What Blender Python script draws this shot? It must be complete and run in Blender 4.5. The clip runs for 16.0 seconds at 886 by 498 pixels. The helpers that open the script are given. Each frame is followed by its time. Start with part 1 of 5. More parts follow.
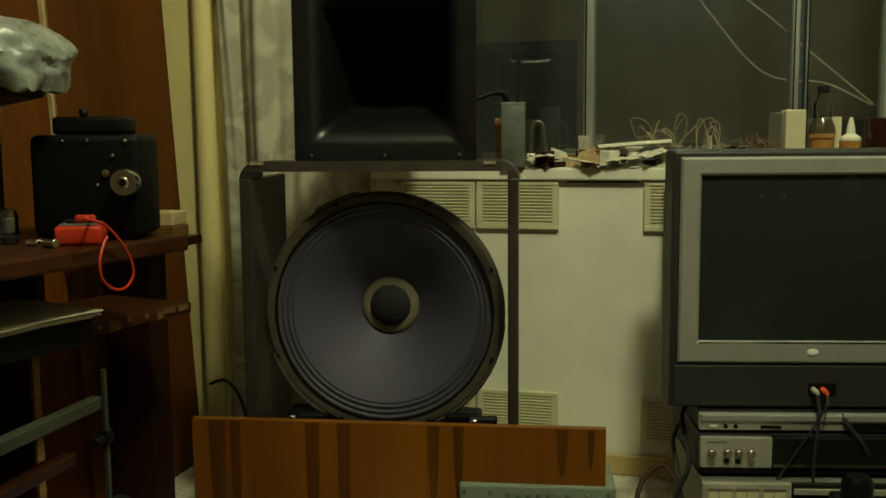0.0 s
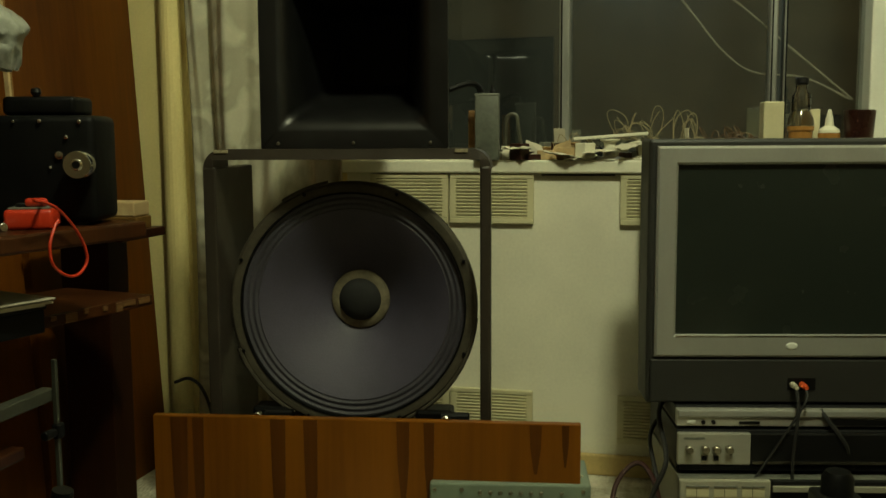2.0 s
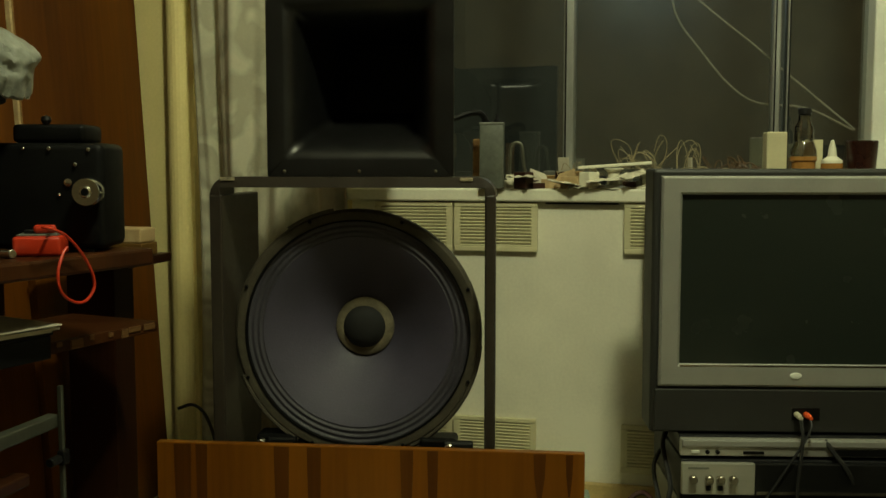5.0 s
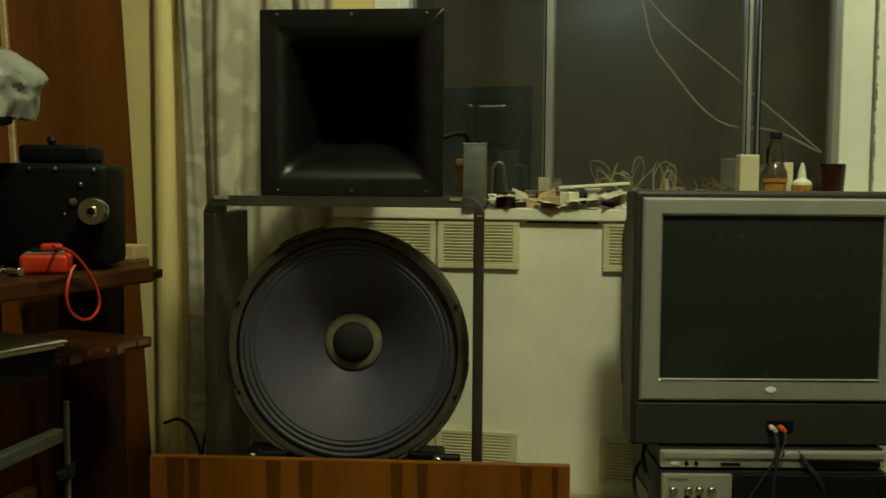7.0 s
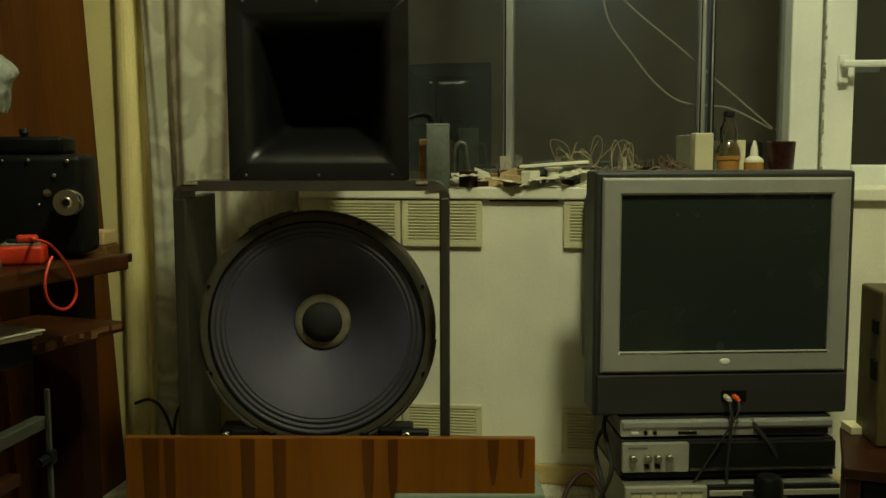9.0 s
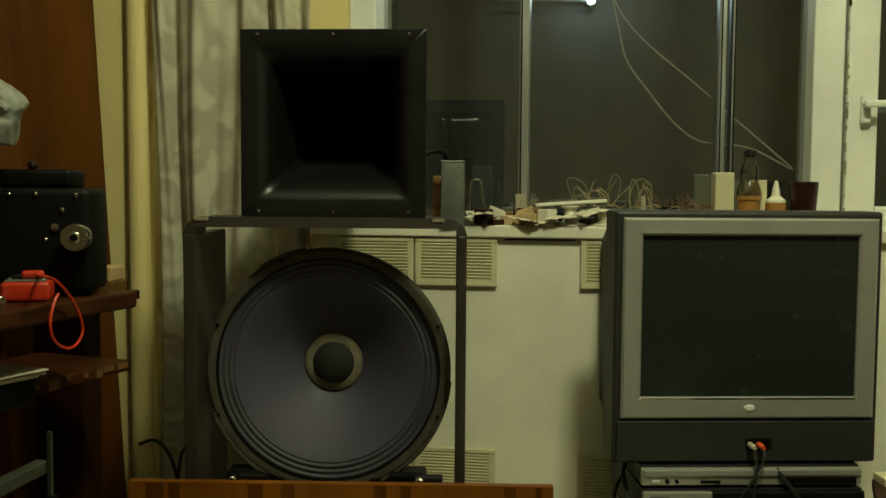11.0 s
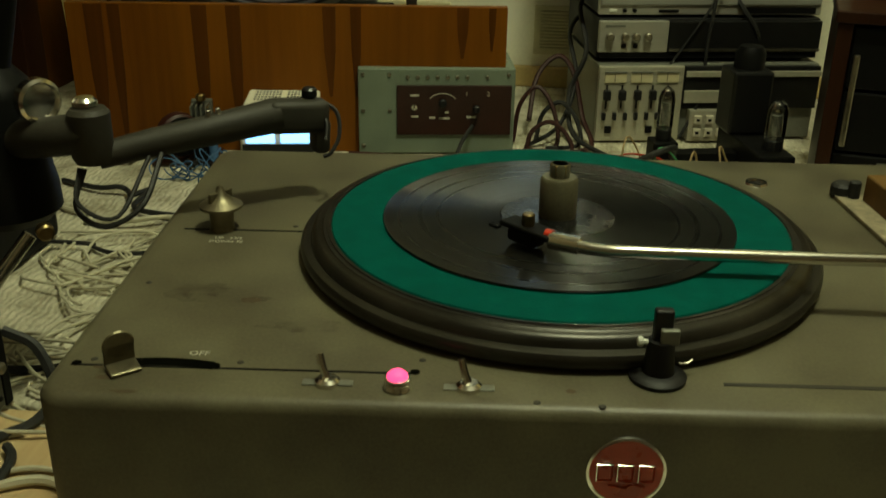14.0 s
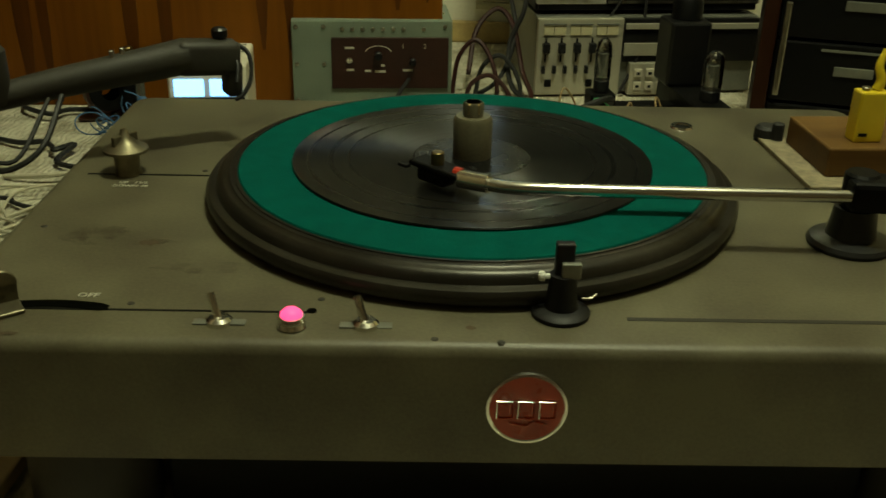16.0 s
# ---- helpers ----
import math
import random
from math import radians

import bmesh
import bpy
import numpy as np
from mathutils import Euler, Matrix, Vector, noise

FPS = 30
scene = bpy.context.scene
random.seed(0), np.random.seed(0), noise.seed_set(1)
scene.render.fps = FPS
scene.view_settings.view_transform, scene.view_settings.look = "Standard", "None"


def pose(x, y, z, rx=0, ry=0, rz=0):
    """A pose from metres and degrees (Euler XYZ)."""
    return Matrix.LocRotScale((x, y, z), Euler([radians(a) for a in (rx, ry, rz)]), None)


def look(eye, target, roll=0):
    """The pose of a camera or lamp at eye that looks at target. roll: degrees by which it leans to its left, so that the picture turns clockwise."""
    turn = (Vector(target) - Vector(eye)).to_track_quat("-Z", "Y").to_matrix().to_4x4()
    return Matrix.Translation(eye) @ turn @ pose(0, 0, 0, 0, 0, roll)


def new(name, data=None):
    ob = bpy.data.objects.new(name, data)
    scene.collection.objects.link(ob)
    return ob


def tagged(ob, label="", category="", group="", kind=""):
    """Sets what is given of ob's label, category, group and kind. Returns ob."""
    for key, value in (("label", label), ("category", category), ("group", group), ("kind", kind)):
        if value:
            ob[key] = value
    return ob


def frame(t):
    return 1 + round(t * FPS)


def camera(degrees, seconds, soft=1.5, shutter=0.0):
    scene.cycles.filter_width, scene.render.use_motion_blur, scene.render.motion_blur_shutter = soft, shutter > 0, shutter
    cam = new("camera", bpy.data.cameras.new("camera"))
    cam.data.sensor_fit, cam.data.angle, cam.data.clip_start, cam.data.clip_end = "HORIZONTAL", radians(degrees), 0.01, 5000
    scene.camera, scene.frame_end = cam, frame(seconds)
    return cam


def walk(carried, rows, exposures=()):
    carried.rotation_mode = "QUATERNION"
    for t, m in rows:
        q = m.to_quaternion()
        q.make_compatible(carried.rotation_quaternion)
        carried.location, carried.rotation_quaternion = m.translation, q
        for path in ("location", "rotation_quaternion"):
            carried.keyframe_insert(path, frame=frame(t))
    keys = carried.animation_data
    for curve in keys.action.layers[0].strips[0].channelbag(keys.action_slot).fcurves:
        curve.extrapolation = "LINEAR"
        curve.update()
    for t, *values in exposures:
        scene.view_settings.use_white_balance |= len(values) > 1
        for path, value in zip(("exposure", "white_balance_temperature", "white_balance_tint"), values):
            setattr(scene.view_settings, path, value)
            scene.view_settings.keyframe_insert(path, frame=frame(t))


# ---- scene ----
cam = camera(48.5, 16.0, shutter=0.5)
PATH = [
    (0, (0.119, -0.085, 0.741), (-0.38, 1.837, 0.501), -0.5),
    (0.5, (0.134, -0.087, 0.743), (-0.373, 1.83, 0.482), -1.2),
    (1, (0.134, -0.07, 0.721), (-0.356, 1.851, 0.459), -1.2),
    (1.5, (0.135, -0.046, 0.703), (-0.339, 1.881, 0.453), -2.1),
    (2, (0.123, -0.038, 0.704), (-0.337, 1.896, 0.483), -0.3),
    (2.5, (0.124, -0.043, 0.711), (-0.335, 1.893, 0.512), 0.4),
    (3, (0.13, -0.042, 0.708), (-0.345, 1.892, 0.522), 0.4),
    (3.5, (0.124, -0.043, 0.71), (-0.344, 1.894, 0.531), -0.1),
    (4, (0.121, -0.043, 0.708), (-0.351, 1.893, 0.536), -0.2),
    (6.5, (0.112, -0.076, 0.713), (-0.321, 1.869, 0.55), 0.6),
    (7, (0.083, -0.102, 0.72), (-0.305, 1.855, 0.579), 0.4),
    (7.5, (0.078, -0.125, 0.727), (-0.244, 1.839, 0.535), 0.3),
    (8, (0.076, -0.148, 0.735), (-0.236, 1.817, 0.533), -0.3),
    (10.5, (0.059, -0.142, 0.758), (-0.223, 1.826, 0.541), 0.3),
    (11, (0.045, -0.104, 0.748), (-0.264, 1.867, 0.616), 0.4),
    (11.5, (0.044, -0.077, 0.753), (-0.235, 1.896, 0.582), 0.1),
    (12, (0.062, -0.08, 0.682), (-0.195, 1.879, 0.377), 0.6),
    (12.5, (0.057, -0.086, 0.641), (-0.207, 1.844, 0.184), 0.4),
    (13, (0.052, -0.092, 0.6), (-0.201, 1.8, 0.001), 0.0),
    (13.5, (0.058, -0.102, 0.551), (-0.169, 1.747, -0.177), 0.5),
    (14, (0.066, -0.1, 0.518), (-0.143, 1.723, -0.277), 0.9),
    (14.5, (0.06, -0.101, 0.506), (-0.195, 1.706, -0.312), 0.6),
    (15, (0.057, -0.092, 0.5), (-0.194, 1.713, -0.322), 0.9),
    (15.5, (0.084, -0.085, 0.493), (-0.101, 1.719, -0.35), 1.0),
    (16, (0.11, -0.086, 0.489), (-0.025, 1.72, -0.361), 1.3),
]
walk(cam, [(t, look(eye, target, roll)) for t, eye, target, roll in PATH])

# ---- light ----
world = bpy.data.worlds.new("night")
scene.world = world
world.use_nodes = True
world.node_tree.nodes["Background"].inputs[0].default_value = (0.02, 0.022, 0.03, 1)
world.node_tree.nodes["Background"].inputs[1].default_value = 0.35
LAMP_AT, LAMP_POWER, LAMP_TINT = (0.36, 0.56, 2.32), 85.0, (0.94, 1.0, 0.62)
light = bpy.data.lights.new("bulb_light", "POINT")
light.energy, light.color, light.shadow_soft_size = LAMP_POWER, LAMP_TINT, 0.11
light_ob = new("bulb_light", light)
light_ob.location = LAMP_AT
balcony = bpy.data.lights.new("balcony_light", "POINT")
balcony.energy, balcony.color, balcony.shadow_soft_size = 1.1, (0.70, 0.95, 1.0), 0.02
balcony_ob = new("balcony_light", balcony)
balcony_ob.location = (0.012, 3.12, 1.353)


# ---- materials ----
def mat(name, color, rough=0.6, metal=0.0, var=0.25, scale=14.0, fine=160.0, bump=0.15, spec=0.5, dirt=None, stretch=(1, 1, 1), sheen=0.0):
    """A surface with broad stains, fine grain and a slight relief."""
    m = bpy.data.materials.new(name)
    m.use_nodes = True
    nt = m.node_tree
    n, l = nt.nodes, nt.links
    b = n["Principled BSDF"]
    co = n.new("ShaderNodeTexCoord")
    mp = n.new("ShaderNodeMapping")
    mp.inputs["Scale"].default_value = stretch
    l.new(co.outputs["Object"], mp.inputs[0])
    big = n.new("ShaderNodeTexNoise")
    big.inputs["Scale"].default_value, big.inputs["Detail"].default_value = scale, 5
    l.new(mp.outputs[0], big.inputs["Vector"])
    small = n.new("ShaderNodeTexNoise")
    small.inputs["Scale"].default_value, small.inputs["Detail"].default_value = fine, 3
    l.new(mp.outputs[0], small.inputs["Vector"])
    add = n.new("ShaderNodeMath")
    add.operation = "MULTIPLY_ADD"
    l.new(small.outputs["Fac"], add.inputs[0])
    add.inputs[1].default_value = 0.35
    l.new(big.outputs["Fac"], add.inputs[2])
    ramp = n.new("ShaderNodeValToRGB")
    lo = dirt or tuple(c * (1 - var) for c in color)
    hi = tuple(min(1, c * (1 + var * 0.5)) for c in color)
    ramp.color_ramp.elements[0].position, ramp.color_ramp.elements[1].position = 0.42, 0.86
    ramp.color_ramp.elements[0].color, ramp.color_ramp.elements[1].color = (*lo, 1), (*hi, 1)
    l.new(add.outputs[0], ramp.inputs[0])
    l.new(ramp.outputs[0], b.inputs["Base Color"])
    rr = n.new("ShaderNodeMapRange")
    rr.inputs["To Min"].default_value, rr.inputs["To Max"].default_value = max(0.03, rough - 0.12), min(1, rough + 0.12)
    l.new(big.outputs["Fac"], rr.inputs["Value"])
    l.new(rr.outputs[0], b.inputs["Roughness"])
    b.inputs["Metallic"].default_value = metal
    b.inputs["Specular IOR Level"].default_value = spec
    if sheen:
        b.inputs["Sheen Weight"].default_value = sheen
    if bump:
        bp = n.new("ShaderNodeBump")
        bp.inputs["Strength"].default_value, bp.inputs["Distance"].default_value = bump, 0.002
        l.new(add.outputs[0], bp.inputs["Height"])
        l.new(bp.outputs[0], b.inputs["Normal"])
    return m


def wood(name, color, dark, rough=0.4, axis=2, scale=9.0, contrast=0.5):
    """Veneer with long grain along one axis."""
    m = mat(name, color, rough, dirt=dark, var=0.2, bump=0.08, spec=0.22)
    n, l = m.node_tree.nodes, m.node_tree.links
    mp = next(x for x in n if x.type == "MAPPING")
    s = [scale, scale, scale]
    s[axis] = 0.35
    mp.inputs["Scale"].default_value = s
    noises = [x for x in n if x.type == "TEX_NOISE"]
    noises[0].inputs["Scale"].default_value, noises[0].inputs["Distortion"].default_value = 1.1, 0.8
    noises[1].inputs["Scale"].default_value = 14
    return m


def emission(name, color, strength):
    m = bpy.data.materials.new(name)
    m.use_nodes = True
    b = m.node_tree.nodes["Principled BSDF"]
    b.inputs["Base Color"].default_value = (*color, 1)
    b.inputs["Emission Color"].default_value = (*color, 1)
    b.inputs["Emission Strength"].default_value = strength
    return m


def glass(name, tint=(1, 1, 1), rough=0.02, gloss=0.09):
    """Thin clear pane: mostly see-through with a mirror-like gloss."""
    m = bpy.data.materials.new(name)
    m.use_nodes = True
    n, l = m.node_tree.nodes, m.node_tree.links
    n.remove(n["Principled BSDF"])
    tr, gl, mix = n.new("ShaderNodeBsdfTransparent"), n.new("ShaderNodeBsdfGlossy"), n.new("ShaderNodeMixShader")
    tr.inputs[0].default_value = (*tint, 1)
    gl.inputs["Roughness"].default_value = rough
    lw = n.new("ShaderNodeFresnel")
    lw.inputs[0].default_value = 1.5
    mx = n.new("ShaderNodeMath")
    mx.operation = "ADD"
    l.new(lw.outputs[0], mx.inputs[0])
    mx.inputs[1].default_value = gloss
    l.new(mx.outputs[0], mix.inputs[0])
    l.new(tr.outputs[0], mix.inputs[1])
    l.new(gl.outputs[0], mix.inputs[2])
    l.new(mix.outputs[0], n["Material Output"].inputs[0])
    return m


M = {
    "wall": mat("cream wall paint", (0.72, 0.60, 0.27), 0.7, var=0.14, scale=3, bump=0.04),
    # tone of the unseen walls, picked for fill light and window reflection
    "unseen_wall": mat("unseen wall tan set for bounce", (0.27, 0.21, 0.13), 0.8, scale=4, bump=0.2),
    "tarnish": mat("tarnished scratched metal", (0.10, 0.098, 0.075), 0.42, metal=0.5, var=0.45, scale=26, bump=0.2),
    "chip": mat("weathered bare wood", (0.26, 0.22, 0.14), 0.8, var=0.4, scale=80),
    "white": mat("old white paint", (0.80, 0.77, 0.62), 0.5, var=0.14, scale=5, bump=0.1),
    "ivory": mat("ivory plastic", (0.62, 0.57, 0.36), 0.5, var=0.12),
    "frame_white": mat("chipped white gloss paint", (0.76, 0.77, 0.70), 0.4, var=0.1, scale=8, bump=0.2),
    "alu": mat("dull aluminium", (0.40, 0.41, 0.39), 0.4, metal=0.7, var=0.2, stretch=(6, 6, 0.5)),
    "ceiling": mat("ceiling paint", (0.45, 0.43, 0.37), 0.8, scale=3),
    "skirt": mat("yellowed varnished trim", (0.55, 0.40, 0.16), 0.5),
    "box_grey": mat("worn dark grey paint", (0.030, 0.024, 0.018), 0.38, var=0.45, scale=22, dirt=(0.028, 0.022, 0.017)),
    "cone": mat("dark grey paper cone", (0.058, 0.052, 0.082), 0.62, var=0.25, scale=9, fine=300, bump=0.25),
    "surround": mat("doped cloth surround", (0.044, 0.040, 0.054), 0.62, var=0.3),
    "gasket": mat("old fibre gasket", (0.050, 0.041, 0.026), 0.75, var=0.4, scale=30),
    "cap_ring": mat("dried glue ring", (0.19, 0.16, 0.10), 0.7, var=0.45, scale=45),
    "cap": mat("dark dust screen", (0.009, 0.009, 0.009), 0.8, fine=600, bump=0.5),
    "black_gloss": mat("black gelcoat", (0.005, 0.005, 0.005), 0.40, spec=0.5, var=0.2, bump=0.1, scale=20),
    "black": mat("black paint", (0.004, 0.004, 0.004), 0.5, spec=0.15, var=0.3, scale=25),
    "black_plastic": mat("black plastic", (0.008, 0.008, 0.009), 0.5, spec=0.35, var=0.2),
    "rubber": mat("black rubber", (0.012, 0.012, 0.012), 0.6, var=0.2),
    "tv_dark": mat("charcoal plastic", (0.020, 0.020, 0.018), 0.55, var=0.1),
    "tv_silver": mat("silver plastic", (0.36, 0.36, 0.33), 0.38, metal=0.35, var=0.08),
    "screen": mat("dark picture tube", (0.017, 0.022, 0.018), 0.24, var=0.02, bump=0.0, spec=0.4),
    "silver": mat("brushed silver panel", (0.50, 0.49, 0.43), 0.36, metal=0.55, var=0.1, stretch=(0.6, 8, 8)),
    "champagne": mat("pale metal panel", (0.46, 0.44, 0.35), 0.42, metal=0.35, var=0.12),
    "chrome": mat("chrome", (0.78, 0.76, 0.70), 0.20, metal=1.0, var=0.1, bump=0.03),
    "steel": mat("dull steel", (0.40, 0.37, 0.30), 0.33, metal=1.0, var=0.25, scale=50),
    "brass": mat("aged brass", (0.30, 0.22, 0.10), 0.35, metal=1.0, var=0.3, scale=60),
    "board": wood("varnished orange veneer", (0.190, 0.063, 0.0020), (0.110, 0.033, 0.0012), 0.42, axis=2, scale=7),
    "board_dark": wood("dark veneer streak", (0.092, 0.028, 0.0018), (0.060, 0.017, 0.0014), 0.36, axis=2, scale=12),
    "desk": wood("red-brown cabinet veneer", (0.050, 0.015, 0.003), (0.021, 0.006, 0.0017), 0.42, axis=2, scale=8),
    "wardrobe": wood("orange-brown wardrobe veneer", (0.118, 0.036, 0.0020), (0.050, 0.013, 0.0012), 0.4, axis=2, scale=6),
    "desk_edge": wood("chipped board edge", (0.26, 0.15, 0.055), (0.07, 0.025, 0.008), 0.7, axis=1, scale=20),
    "olive_wood": wood("olive-brown stained wood", (0.105, 0.082, 0.036), (0.055, 0.040, 0.018), 0.5, axis=2, scale=10),
    "walnut": wood("dark walnut veneer", (0.032, 0.0095, 0.003), (0.016, 0.005, 0.002), 0.4, axis=2, scale=10),
    "block": wood("brown wood block", (0.15, 0.080, 0.020), (0.08, 0.038, 0.010), 0.5, axis=0, scale=16),
    "plank": wood("pale unfinished board", (0.55, 0.43, 0.24), (0.38, 0.25, 0.12), 0.6, axis=1, scale=8),
    "green_box": mat("hammered grey-green enamel", (0.19, 0.235, 0.18), 0.45, var=0.15, fine=420, bump=0.25),
    "panel_brown": mat("dark brown bakelite panel", (0.035, 0.012, 0.008), 0.35, var=0.3),
    "deck": mat("worn taupe hammered enamel", (0.116, 0.107, 0.064), 0.46, var=0.30, scale=11, fine=380, bump=0.12, dirt=(0.060, 0.049, 0.031)),
    "deck_dark": mat("arm taupe paint", (0.026, 0.023, 0.016), 0.62, var=0.3, scale=25),
    "platter": mat("oily cast platter", (0.026, 0.023, 0.017), 0.34, metal=0.35, var=0.4, scale=18),
    "felt": mat("green felt", (0.0005, 0.080, 0.064), 0.95, var=0.18, scale=40, fine=900, bump=0.6, spec=0.05),
    "paper": mat("cream paper", (0.56, 0.52, 0.41), 0.8, var=0.12),
    "label": mat("dark record label", (0.007, 0.007, 0.007), 0.25, var=0.4, scale=60),
    "red_plastic": mat("red plastic", (0.50, 0.030, 0.007), 0.42, var=0.12),
    "orange": mat("orange plastic plug", (0.75, 0.10, 0.02), 0.45),
    # near-black without shine: shade painted into slots and the horn's rear
    "slot": mat("flat shade black", (0.003, 0.003, 0.002), 0.9, spec=0.0),
    "lever_metal": mat("worn plated steel", (0.21, 0.185, 0.12), 0.42, metal=0.8, var=0.35, scale=70),
    "badge_red": mat("red enamel", (0.42, 0.040, 0.007), 0.3, var=0.25, scale=60),
    "yellow": mat("yellow battery wrap", (0.75, 0.56, 0.015), 0.45, var=0.08),
    "wire_white": mat("off-white cable", (0.50, 0.465, 0.34), 0.55, var=0.15),
    "wire_bare": mat("straw-coloured wire", (0.34, 0.28, 0.16), 0.5, var=0.35),
    "wire_brown": mat("brown enamelled wire", (0.13, 0.075, 0.035), 0.5, var=0.35),
    "wire_red": mat("dark red cable", (0.038, 0.007, 0.005), 0.5),
    "wire_blue": mat("blue wire", (0.06, 0.15, 0.32), 0.5),
    "wire_green": mat("green wire", (0.06, 0.30, 0.12), 0.5),
    "rope": mat("grey rope", (0.46, 0.44, 0.36), 0.9),
    "tin": mat("grey-green painted can", (0.11, 0.118, 0.095), 0.5, var=0.3, scale=40),
    "amber": mat("amber liquid", (0.42, 0.20, 0.05), 0.25, var=0.3),
    "tan": mat("tan card", (0.45, 0.32, 0.16), 0.7, var=0.3, scale=40),
    "brown_cup": mat("dark brown glazed cup", (0.028, 0.008, 0.005), 0.3),
    "bag": mat("crumpled translucent bag", (0.24, 0.25, 0.22), 0.30, var=0.45, scale=30, bump=0.8),
    "text": mat("white lettering", (0.60, 0.58, 0.48), 0.7, bump=0),
    "rack_grey": mat("dull grey rack paint", (0.040, 0.042, 0.031), 0.5, var=0.3, scale=30),
    "slate": mat("grey sheet metal", (0.20, 0.205, 0.175), 0.45, metal=0.4, var=0.25),
    "glass_pane": glass("window glass", (0.9, 0.92, 0.9), 0.01, 0.20),
    "tube_glass": glass("tube glass", (0.80, 0.80, 0.76), 0.03, 0.12),
    "night": mat("dark balcony wall", (0.10, 0.105, 0.095), 0.9, var=0.3, scale=2),
    "lcd": emission("blue-white display", (0.18, 0.46, 1.0), 3.6),
    "cold": emission("cold lamp", (0.75, 0.95, 1.0), 6.0),
    "pilot": emission("pink pilot jewel", (1.0, 0.07, 0.22), 1.6),
    "bulb": emission("lamp bulb", (1.0, 0.9, 0.6), 30.0),
}


def record_material():
    """Shellac with fine rings."""
    m = mat("black shellac", (0.0025, 0.0025, 0.0025), 0.18, var=0.2, bump=0)
    n, l = m.node_tree.nodes, m.node_tree.links
    co = next(x for x in n if x.type == "TEX_COORD")
    ln = n.new("ShaderNodeVectorMath")
    ln.operation = "LENGTH"
    l.new(co.outputs["Object"], ln.inputs[0])
    mul = n.new("ShaderNodeMath")
    mul.operation = "MULTIPLY"
    mul.inputs[1].default_value = 3200
    l.new(ln.outputs["Value"], mul.inputs[0])
    sn = n.new("ShaderNodeMath")
    sn.operation = "SINE"
    l.new(mul.outputs[0], sn.inputs[0])
    bp = n.new("ShaderNodeBump")
    bp.inputs["Strength"].default_value, bp.inputs["Distance"].default_value = 0.12, 0.0003
    l.new(sn.outputs[0], bp.inputs["Height"])
    l.new(bp.outputs[0], n["Principled BSDF"].inputs["Normal"])
    b = n["Principled BSDF"]
    tan_ = n.new("ShaderNodeTangent")
    tan_.direction_type, tan_.axis = "RADIAL", "Z"
    l.new(tan_.outputs[0], b.inputs["Tangent"])
    b.inputs["Anisotropic"].default_value = 0.95
    b.inputs["Anisotropic Rotation"].default_value = 0.25
    b.inputs["Specular IOR Level"].default_value = 0.5
    for socket in ("Normal", "Roughness"):
        for link in list(b.inputs[socket].links):
            l.remove(link)
    ring = n.new("ShaderNodeTexNoise")  # bands of louder and quieter grooves
    ring.noise_dimensions = "1D"
    ring.inputs["Scale"].default_value, ring.inputs["Detail"].default_value = 120, 2
    l.new(ln.outputs["Value"], ring.inputs["W"])
    band = n.new("ShaderNodeMapRange")
    band.inputs["From Min"].default_value, band.inputs["From Max"].default_value = 0.3, 0.7
    band.inputs["To Min"].default_value, band.inputs["To Max"].default_value = 0.27, 0.31
    l.new(ring.outputs["Fac"], band.inputs["Value"])
    l.new(band.outputs[0], b.inputs["Roughness"])
    return m


def carpet_material():
    m = mat("pale carpet pile", (0.56, 0.53, 0.42), 0.95, var=0.30, scale=16, fine=90, bump=1.0, spec=0.1, dirt=(0.27, 0.24, 0.165))
    n, l = m.node_tree.nodes, m.node_tree.links
    co = next(x for x in n if x.type == "TEX_COORD")
    w = n.new("ShaderNodeTexWave")
    w.inputs["Scale"].default_value, w.inputs["Distortion"].default_value, w.inputs["Detail"].default_value = 34, 9, 4
    l.new(co.outputs["Object"], w.inputs["Vector"])
    bp = n.new("ShaderNodeBump")
    bp.inputs["Strength"].default_value, bp.inputs["Distance"].default_value = 0.4, 0.004
    l.new(w.outputs["Fac"], bp.inputs["Height"])
    l.new(bp.outputs[0], n["Principled BSDF"].inputs["Normal"])
    return m


def smear_material():
    """Thin grime that lets the paint show through."""
    m = mat("brown grime", (0.050, 0.036, 0.020), 0.6, var=0.3, scale=50, bump=0)
    n, l = m.node_tree.nodes, m.node_tree.links
    co = next(x for x in n if x.type == "TEX_COORD")
    v = n.new("ShaderNodeTexNoise")
    v.inputs["Scale"].default_value, v.inputs["Detail"].default_value = 45, 4
    l.new(co.outputs["Object"], v.inputs["Vector"])
    r = n.new("ShaderNodeMapRange")
    r.inputs["From Min"].default_value, r.inputs["From Max"].default_value, r.inputs["To Max"].default_value = 0.45, 0.80, 0.5
    l.new(v.outputs["Fac"], r.inputs["Value"])
    l.new(r.outputs[0], n["Principled BSDF"].inputs["Alpha"])
    return m


